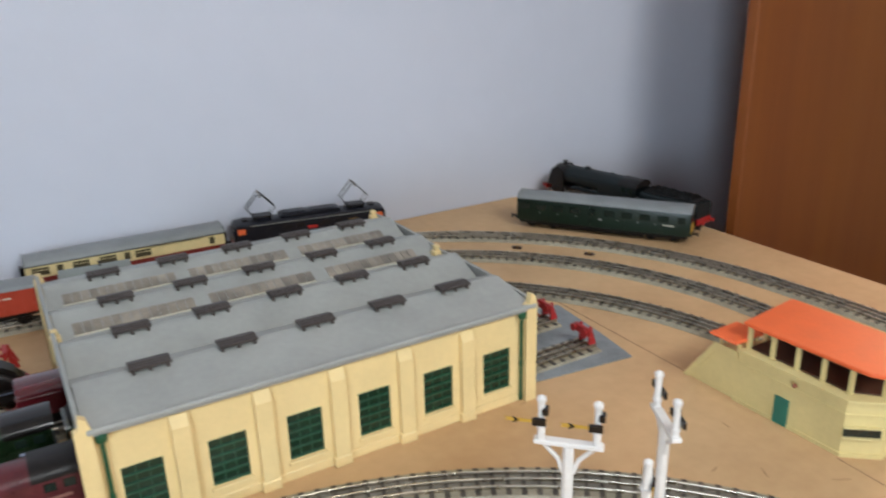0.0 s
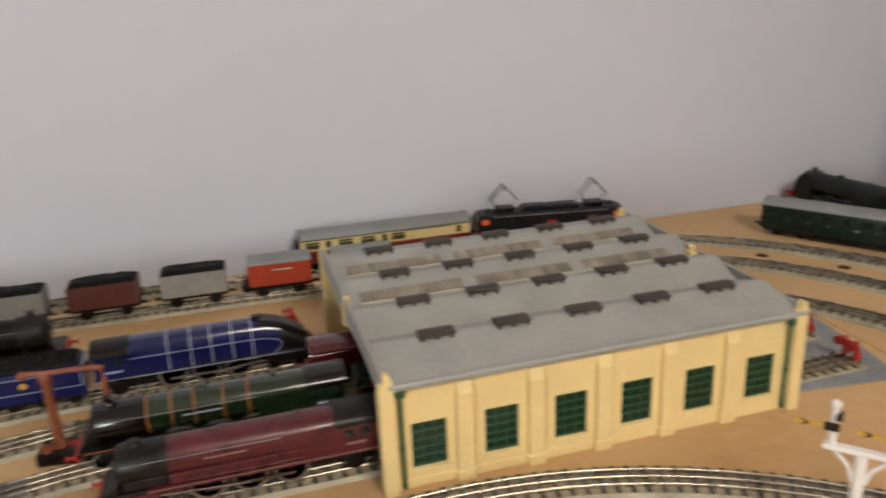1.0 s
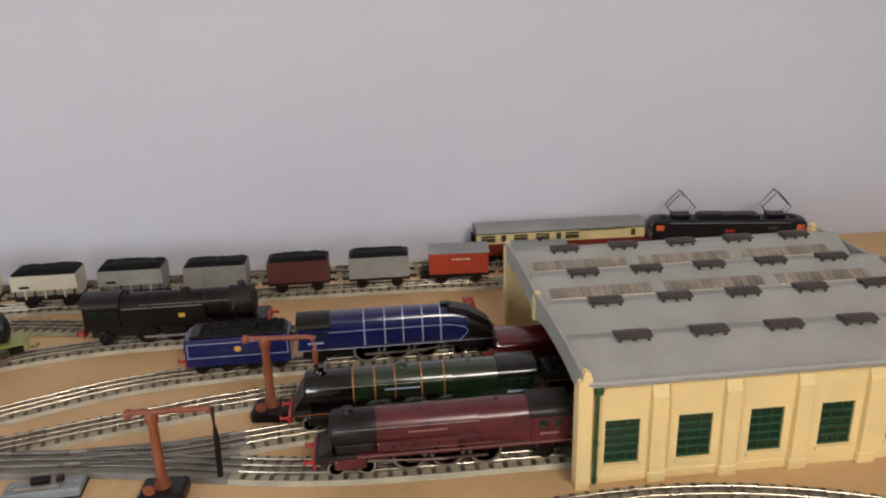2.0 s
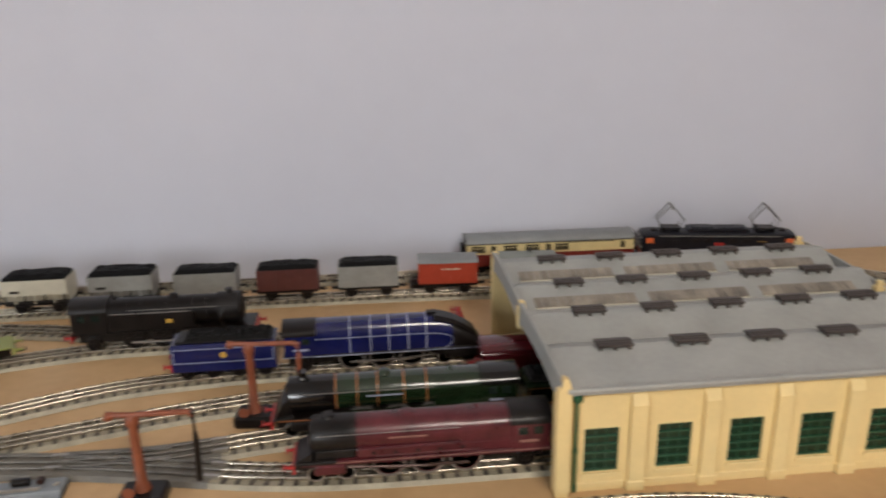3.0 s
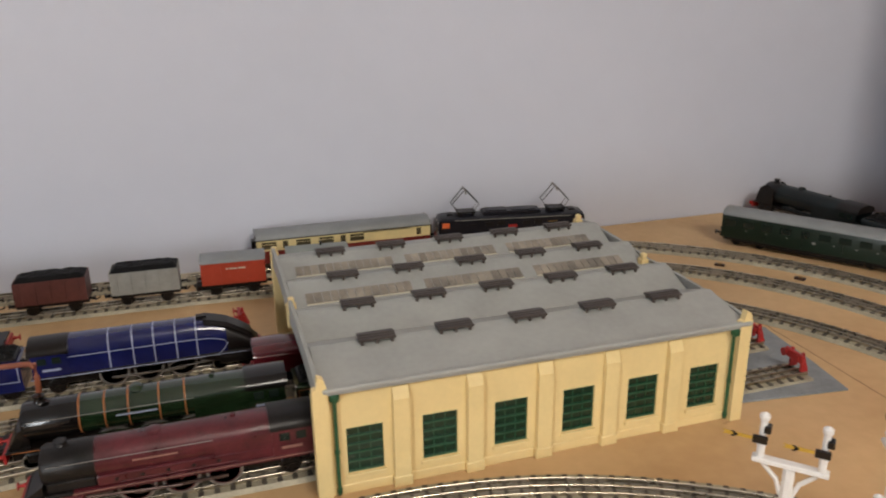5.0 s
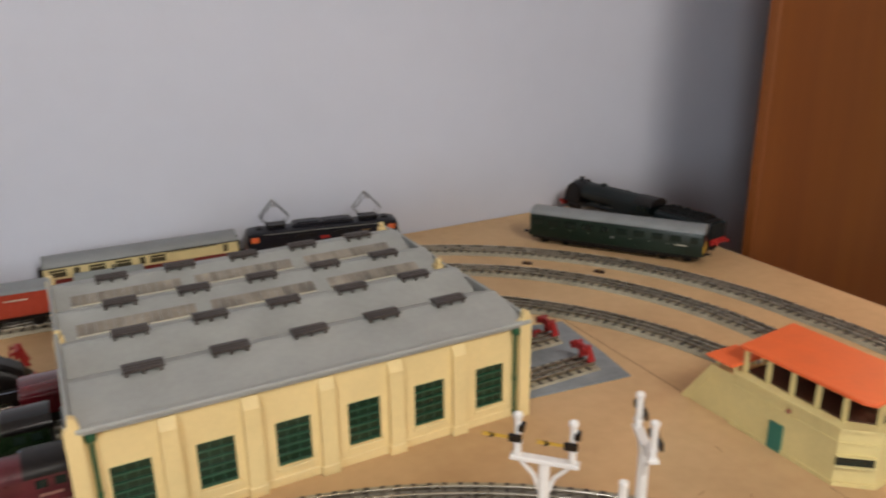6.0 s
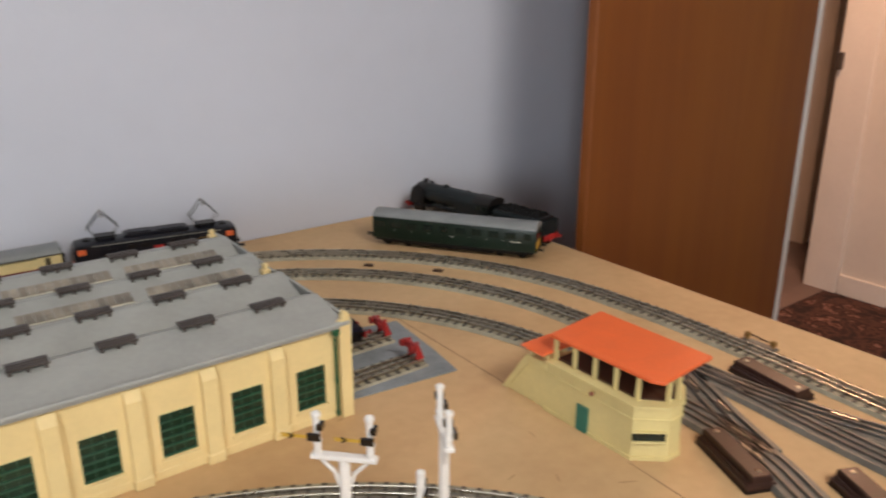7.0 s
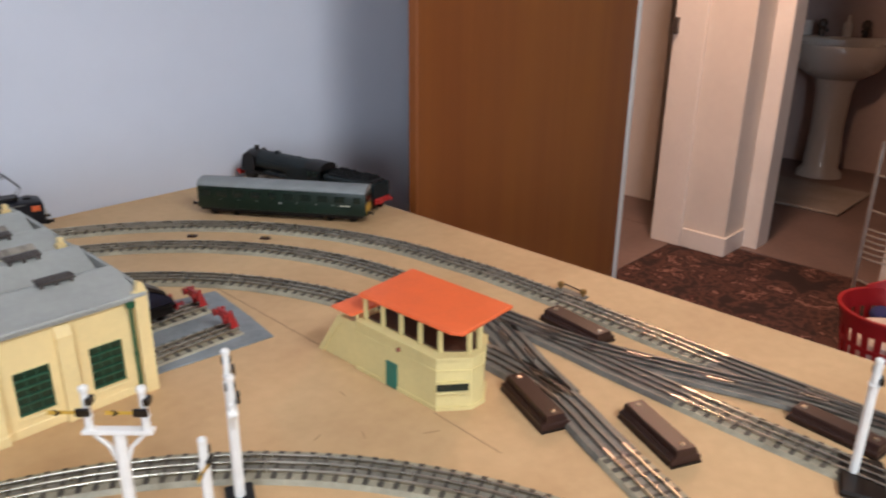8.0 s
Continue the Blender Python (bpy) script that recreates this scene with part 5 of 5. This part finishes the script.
        low = 0.55 if skirt else 1.0
        part("chimney", turned(B(), (front - 0.014, 0, zc + boiler * 0.93), [(0.0046, 0), (0.0036, 0.0014), (0.0034, 0.0042 * low), (0.0042, 0.005 * low), (0.0042, 0.006 * low), (0.0028, 0.006 * low)], 14), smokebox or BLACK, e, "", True)
        part("dome", turned(B(), ((sb + fire) / 2, 0, zc + boiler * 0.93), [(0.0062, 0), (0.0052, 0.0012), (0.0045, 0.0026 * low), (0.003, 0.0036 * low), (0.0008, 0.004 * low)], 14), body, e, "", True)
        part("safety_valve", turned(B(), (fire - 0.014, 0, zt - 0.0005), [(0.002, 0), (0.0018, 0.002), (0.001, 0.0024)], 10), body, e)
        for s in (-1, 1):
            part("handrail", tube(B(), [(front - 0.006, s * boiler * 0.96, zc + 0.006), (fire, s * boiler * 0.97, zc + 0.006)], 0.00035, 4), rail or ROD, e)
            part("splasher", bx(B(), -L * 0.72, -L * 0.3, s * 0.0138 - 0.0022, s * 0.0138 + 0.0022, foot + 0.0017, foot + 0.0045, 0.0012), body, e)
            if skirt:
                part("side_sheet", bx(B(), cab1 + 0.0003, sb, s * 0.0128 - 0.0026, s * 0.0128 + 0.0026, foot + 0.0017, foot + 0.0105, 0.0016, 2), body, e)
                part("valance", bx(B(), -L, -0.004, s * 0.0163 - 0.0008, s * 0.0163 + 0.0008, foot - 0.0009, foot - 0.0002), body, e)
                part("smokebox_saddle", bx(B(), sb + 0.0005, front - 0.004, s * 0.0075 - 0.006, s * 0.0075 + 0.006, foot + 0.0017, foot + 0.009, 0.001), SOOT, e)
                for k in range(5):
                    part("sandbox_lid", turned(B(), (sb - 0.012 - 0.016 * k, s * 0.0154, foot + 0.006), [(0.0014, 0), (0.0012, s * 0.0005), (0.0003, s * 0.0007)], 8, (0, 1, 0)), SOOT, e)
            if deflect:
                part("smoke_deflector", prism(B(), [(front + 0.006, foot + 0.0017), (front + 0.004, zc - 0.004), (front - 0.001, zc + boiler * 0.5), (front - 0.010, zc + boiler * 0.9), (sb + 0.012, zc + boiler * 0.85), (sb + 0.002, zc + boiler * 0.4), (sb + 0.002, foot + 0.0017)], s * 0.0158 - 0.0005, s * 0.0158 + 0.0005, "y"), deflect, e)
            if side_tanks:
                part("tank_rail", tube(B(), [(cab1 + 0.004, s * 0.0168, 0.0385), (-0.062, s * 0.0168, 0.0385)], 0.0005, 5), ROD, e)
                part("tank_filler", turned(B(), (-0.070, s * 0.0125, 0.0374), [(0.003, 0), (0.003, 0.0015), (0.0018, 0.0022), (0.0003, 0.0024)], 12), SOOT, e)
                part("steam_pipe", tube(B(), [(-0.030, s * 0.013, zc + 0.004), (-0.032, s * 0.0155, zc - 0.004), (-0.030, s * 0.0155, foot + 0.002)], 0.0019, 8), BLACK, e, "", True)
                part("side_tank", bx(B(), cab1 + 0.0003, -0.058, s * 0.0125 - 0.0045, s * 0.0125 + 0.0045, foot + 0.0017, 0.0375, 0.0012), body, e)
                part("crest", bx(B(), -0.085, -0.079, s * 0.0171 - 0.0002, s * 0.0171 + 0.0002, 0.0275, 0.0315), GOLD, e, "orange and gold crest")
    # Cab.
    chw = 0.0164
    bm = B()
    bx(bm, cab0, cab1, -chw, -chw + 0.001, foot + 0.0017, 0.0405), bx(bm, cab0, cab1, chw - 0.001, chw, foot + 0.0017, 0.0405)
    bx(bm, cab1 - 0.001, cab1, -chw + 0.001, chw - 0.001, foot + 0.0017, 0.0425)
    if side_tanks:
        bx(bm, cab0, cab0 + 0.012, -chw + 0.001, chw - 0.001, foot + 0.0017, 0.034)
    part("cab", bm, body, e)
    part("cab_roof", loft(B(), [arch(x, chw + 0.0007, 0.0406, 0.0412, 0.0508, 11) for x in (cab0 - 0.002, cab1 + 0.001)]), cab_roof or SOOT, e, "", True)
    for s in (-1, 1):
        for k in (0.3, 0.7):
            x = cab0 + (cab1 - cab0) * k
            part("cab_window", bx(B(), x - 0.0035, x + 0.0035, s * chw - 0.0004, s * chw + 0.0004, 0.032, 0.0382), DARKGLASS, e)
        if plate and not side_tanks:
            part("number_bar", bx(B(), cab0 + 0.008, cab1 - 0.006, s * (chw + 0.0003) - 0.0002, s * (chw + 0.0003) + 0.0002, 0.0255, 0.0275), plate, e, "pale illegible number bar")
            part("name_bar", bx(B(), (sb + fire) / 2 - 0.014, (sb + fire) / 2 + 0.014, s * (boiler + 0.0004) - 0.0003, s * (boiler + 0.0004) + 0.0003, zc + 0.0012, zc + 0.0024), plate, e, "pale illegible nameplate bar") if not streamlined else None
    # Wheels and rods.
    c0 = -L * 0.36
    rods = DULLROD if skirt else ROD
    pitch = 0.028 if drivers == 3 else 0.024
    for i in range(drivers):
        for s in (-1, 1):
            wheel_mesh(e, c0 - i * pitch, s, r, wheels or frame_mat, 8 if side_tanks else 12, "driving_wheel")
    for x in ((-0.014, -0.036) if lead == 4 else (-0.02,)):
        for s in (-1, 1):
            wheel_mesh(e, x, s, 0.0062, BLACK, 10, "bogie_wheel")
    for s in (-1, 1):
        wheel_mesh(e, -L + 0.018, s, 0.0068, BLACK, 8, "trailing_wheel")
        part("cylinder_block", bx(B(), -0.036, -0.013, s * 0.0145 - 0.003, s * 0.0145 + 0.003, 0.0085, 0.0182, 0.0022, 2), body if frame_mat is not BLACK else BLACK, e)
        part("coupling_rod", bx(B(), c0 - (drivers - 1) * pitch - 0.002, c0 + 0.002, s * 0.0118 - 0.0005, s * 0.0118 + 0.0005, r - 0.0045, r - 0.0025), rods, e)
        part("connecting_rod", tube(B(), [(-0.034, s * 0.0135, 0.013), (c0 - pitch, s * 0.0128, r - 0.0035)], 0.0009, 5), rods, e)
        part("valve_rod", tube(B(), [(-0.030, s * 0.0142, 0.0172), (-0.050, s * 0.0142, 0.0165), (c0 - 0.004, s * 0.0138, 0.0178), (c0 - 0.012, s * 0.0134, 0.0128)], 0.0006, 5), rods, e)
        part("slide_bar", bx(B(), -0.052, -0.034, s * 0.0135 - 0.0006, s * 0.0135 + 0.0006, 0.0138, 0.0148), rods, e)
    if not tender:
        part("rear_beam", bx(B(), -L - 0.0016, -L, -0.0155, 0.0155, 0.0105, 0.0185), beam, e)
        buffers(e, -L - 0.0016, -1, 0.0145, beam)
        part("coal_load", loft(B(), [[Vector((cab0 + 0.0005 + x, y, z)) for x, y in ((0, -0.0145), (0.011, -0.0145), (0.011, 0.0145), (0, 0.0145))] for z in (0.034, 0.037)]), COAL, e) if side_tanks else None
        return e
    # Tender.
    t1, t0 = -L - 0.006, -L - 0.006 - tender
    tm = tender_mat or body
    part("tender_frame", bx(B(), t0, t1, -0.0155, 0.0155, 0.0095, 0.0178, 0.0004), tm if streamlined else BLACK, e)
    bm = B()
    loft(bm, [[Vector((x, y, z)) for y, z in ((0.0162, 0.018), (0.0166, 0.0335), (0.0160, 0.0362), (0.0143, 0.0379), (-0.0143, 0.0379), (-0.0160, 0.0362), (-0.0166, 0.0335), (-0.0162, 0.018))] for x in (t0, t1)])
    part("tender_body", bm, tm, e, "", True)
    if roll:
        part("tender_casing", loft(B(), [arch(x, 0.0160 * w, 0.0350, 0.0372, 0.0372 + 0.0078 * w, 13) for x, w in ((t0 + 0.0005, 0.93), (t0 + 0.003, 1.0), (t1, 1.0))]), tm, e, "rounded glossy crimson top", True)
    else:
        part("tender_top", bx(B(), t0 + 0.004, t1 - 0.003, -0.0135, 0.0135, 0.0379, 0.0405, 0.0012), SOOT, e)
        bm = B()
        nx, ny = 26, 9
        g = [[bm.verts.new((t0 + 0.012 + (tender - 0.017) * i / nx, 0.0128 * (2 * j / ny - 1), 0.0406 + (0.0008 + 0.0042 * random.random()) * (1 if 0 < i < nx and 0 < j < ny else 0))) for j in range(ny + 1)] for i in range(nx + 1)]
        for i in range(nx):
            for j in range(ny):
                bm.faces.new((g[i][j], g[i + 1][j], g[i + 1][j + 1], g[i][j + 1]))
        part("coal_load", bm, COAL, e)
    if lined:
        for s in (-1, 1):
            bm = B()
            y = s * 0.0168
            for z in (0.0195, 0.0335):
                bx(bm, t0 + 0.002, t1 - 0.002, y - 0.0002, y + 0.0002, z, z + 0.0007)
            for x in (t0 + 0.002, t1 - 0.0027):
                bx(bm, x, x + 0.0007, y - 0.0002, y + 0.0002, 0.0203, 0.0334)
            part("tender_lining", bm, lined, e)
    for s in (-1, 1):
        for k in range(4 if tender > 0.08 else 3):
            n = 4 if tender > 0.08 else 3
            wheel_mesh(e, t0 + tender * (k + 0.5) / n, s, 0.0066, BLACK, 8, "tender_wheel")
        if crest:
            part("crest", turned(B(), ((t0 + t1) / 2, s * 0.0167, 0.0268), [(0.0032, 0), (0.0028, s * 0.0004), (0.0005, s * 0.0005)], 12, (0, 1, 0)), GOLD, e, "gold crest")
    part("tender_beam", bx(B(), t0 - 0.0016, t0, -0.0152, 0.0152, 0.0105, 0.018), beam, e)
    buffers(e, t0 - 0.0016, -1, 0.0145, beam)
    return e


# ---- trains and engines on the layout ----
Z = RAIL + 0.0001
steam_engine((-0.174, 0.484, Z), 180, "steam_locomotive", "maroon express steam engine with a black smokebox half inside the shed", MAROON, 0.186, 0.0148, 0.0348, SOOT, lined=DULLLINE, tender=0.09, cab_roof=SOOT, crest=False, plate=DULLLINE, tall=0.95, box=0.034, frame_mat=MAROON, wheels=MAROON, skirt=True)
steam_engine((-0.196, 0.5465, Z), 180, "steam_locomotive", "glossy green express steam engine with orange boiler bands", BRGREEN, 0.196, 0.0150, 0.0350, GLOSSBLK, bands=(-0.050, -0.067, -0.083, -0.104, -0.122), box=0.039, slope=GLOSSBLK, tender=0.082, cab_roof=GLOSSBLK, lined=LINING)
steam_engine((0.410, 0.5485, Z), 0, "steam_locomotive", "dark navy streamlined engine with its nose outside the shed", NAVY, 0.15, 0.0145, 0.034, BLACK, streamlined=True, plate=None, crest=False, tall=0.84)
steam_engine((-0.012, 0.659, Z), 0, "steam_locomotive", "glossy blue streamlined steam engine with pale bands and tender", BLUE, 0.186, 0.015, 0.035, streamlined=True, bands=(-0.053, -0.070, -0.088, -0.105, -0.124), tender=0.094, lined=PALELINE, cab_roof=BLACK)
steam_engine((0.262, 0.608, Z), 0, "steam_locomotive", "crimson steam engine with its tender showing at the shed doorway", REDMAR, 0.165, 0.0148, 0.0348, BLACK, tender=0.112, lined=None, crest=False, roll=True)
steam_engine((-0.233, 0.7345, Z), 0, "tank_locomotive", "black tank engine with a gold crest on its side tanks", BLACK, 0.178, 0.0142, 0.0345, SOOT, bands=(-0.047, -0.060, -0.085, -0.110), band_mat=SOOT, side_tanks=True, r=0.0105, lead=2, tall=1.04)
steam_engine((-0.466, 0.716, Z), 22, "tank_locomotive", "green tank engine with a yellow-green front end", BRGREEN, 0.13, 0.0142, 0.0345, DKGREEN, side_tanks=True, beam=LIME, frame_mat=LIME, r=0.0095, lead=2)

# Goods train standing on the second line, its tail behind the shed.
def along(line, s0):
    """The place and heading at a length s0 along a line."""
    s = 0.0
    for a, b in zip(line, line[1:]):
        d = (b - a).length
        if s + d >= s0:
            p = a + (b - a) * ((s0 - s) / d)
            return p, math.degrees(math.atan2(b.y - a.y, b.x - a.x))
        s += d


def reach(line, x):
    s = 0.0
    for a, b in zip(line, line[1:]):
        if b.x >= x:
            return s
        s += (b - a).length


goods = [("brake_van", "grey plank-sided brake van at the tail of the goods train", "van"), ("red_van", "bright red goods van with a grey roof", "van"),
         ("grey_mineral", "light grey mineral wagon loaded with coal", "wagon"), ("brown_mineral", "dark brown mineral wagon loaded with coal", "wagon"),
         ("grey_mineral", "light grey mineral wagon loaded with coal", "wagon"), ("grey_hopper", "tall grey hopper wagon heaped with coal", "wagon")] + [("cream_hopper", "cream hopper wagon heaped with black coal", "wagon")] * 5
s0 = reach(second_line, 0.072)
for i, (kind, label, cat) in enumerate(goods):
    p, a = along(second_line, s0 - 0.0925 * i)
    wagon((p.x, p.y, Z), a, kind, label, cat)
p, a = along(second_line, s0 - 0.0925 * len(goods) - 0.065)
electric_loco((p.x, p.y, Z), a + 180, "black electric locomotive with raised pantographs heading the goods train", 0.190, 0.030)

# Passenger train on the outermost line, passing behind the shed.
s1 = reach(outer_line, 0.332)
p, a = along(outer_line, s1)
electric_loco((p.x, p.y, Z), a, "black electric locomotive with raised pantographs coupled ahead of a crimson coach")
W1 = [(-0.86, 0.0085), (-0.68, 0.003), (-0.48, 0.0085), (-0.22, 0.0085), (-0.03, 0.003), (0.13, 0.0085), (0.86, 0.0028)]
p, a = along(outer_line, s1 - 0.217)
coach((p.x, p.y, Z), a, "crimson and cream brake coach with a grey roof", W1)

# In the corner, off the running lines.
railcar((0.671, 0.727, 0.0015), math.degrees(math.atan2(-0.188, 0.132)), "green suburban railcar with a yellow end panel on the board")
steam_engine((0.730, 0.905, 0.004), math.degrees(math.atan2(0.272, -0.045)), "steam_locomotive", "dull dark green steam engine parked in the corner", DKGREEN, 0.165, 0.0150, 0.0350, BLACK, tender=0.088, deflect=BLACK, plate=None, crest=False, tall=1.0, rail=BLACK)

# The joint between two sheets of the board, and a few scuffs.
SCUFF = mat("rubbed_board", (0.44, 0.275, 0.13), 0.9, vary=0.2, scale=90)
SEAM = mat("dark_joint_line", (0.30, 0.18, 0.09), 0.9, vary=0.3, scale=90)
bm = B()
loft(bm, [[Vector((0.4755 + 0.0045 * (y - 0.25) / 0.3 + o, y, z)) for o, z in ((-0.0004, 0.0001), (-0.0003, 0.0003), (0.0003, 0.0003), (0.0004, 0.0001))] for y in (0.405, 0.47, 0.53, 0.6)])
loft(bm, [[Vector((0.469 + 0.055 * (y - 0.213) + o, y, z)) for o, z in ((-0.0003, 0.0001), (-0.0002, 0.0003), (0.0002, 0.0003), (0.0003, 0.0001))] for y in (0.19, 0.213, 0.259)])
for x, y, a in ((0.5425, 0.741, -45), (0.601, 0.672, -55)):
    clip = thing("wire_clip", (x, y, 0), a, "small brown wire clip pinned to the board between lines", "wire clip", "wire clips on the board")
    part("clip_plate", bx(B(), -0.006, 0.006, -0.003, 0.003, 0, 0.0025, 0.0006), MOTORB, clip)
    part("clip_screw", turned(B(), (0, 0, 0.0025), [(0.0018, 0), (0.0016, 0.0012), (0.0004, 0.0016)], 10), BRASS, clip)
structure("board_joint", bm, SEAM, "thin dark joint between two sheets of hardboard")
for i, (x, y, a, n) in enumerate(((0.389, 0.297, 15, 0.004), (0.415, 0.276, 60, 0.005), (0.452, 0.243, -30, 0.006), (0.33, 0.44, 10, 0.004), (0.44, 0.33, 80, 0.004))):
    o = structure("board_scuff", bx(B(), -n, n, -0.0004, 0.0004, 0.0001, 0.00025), SCUFF)
    o.matrix_world = pose(x, y, 0, 0, 0, a)
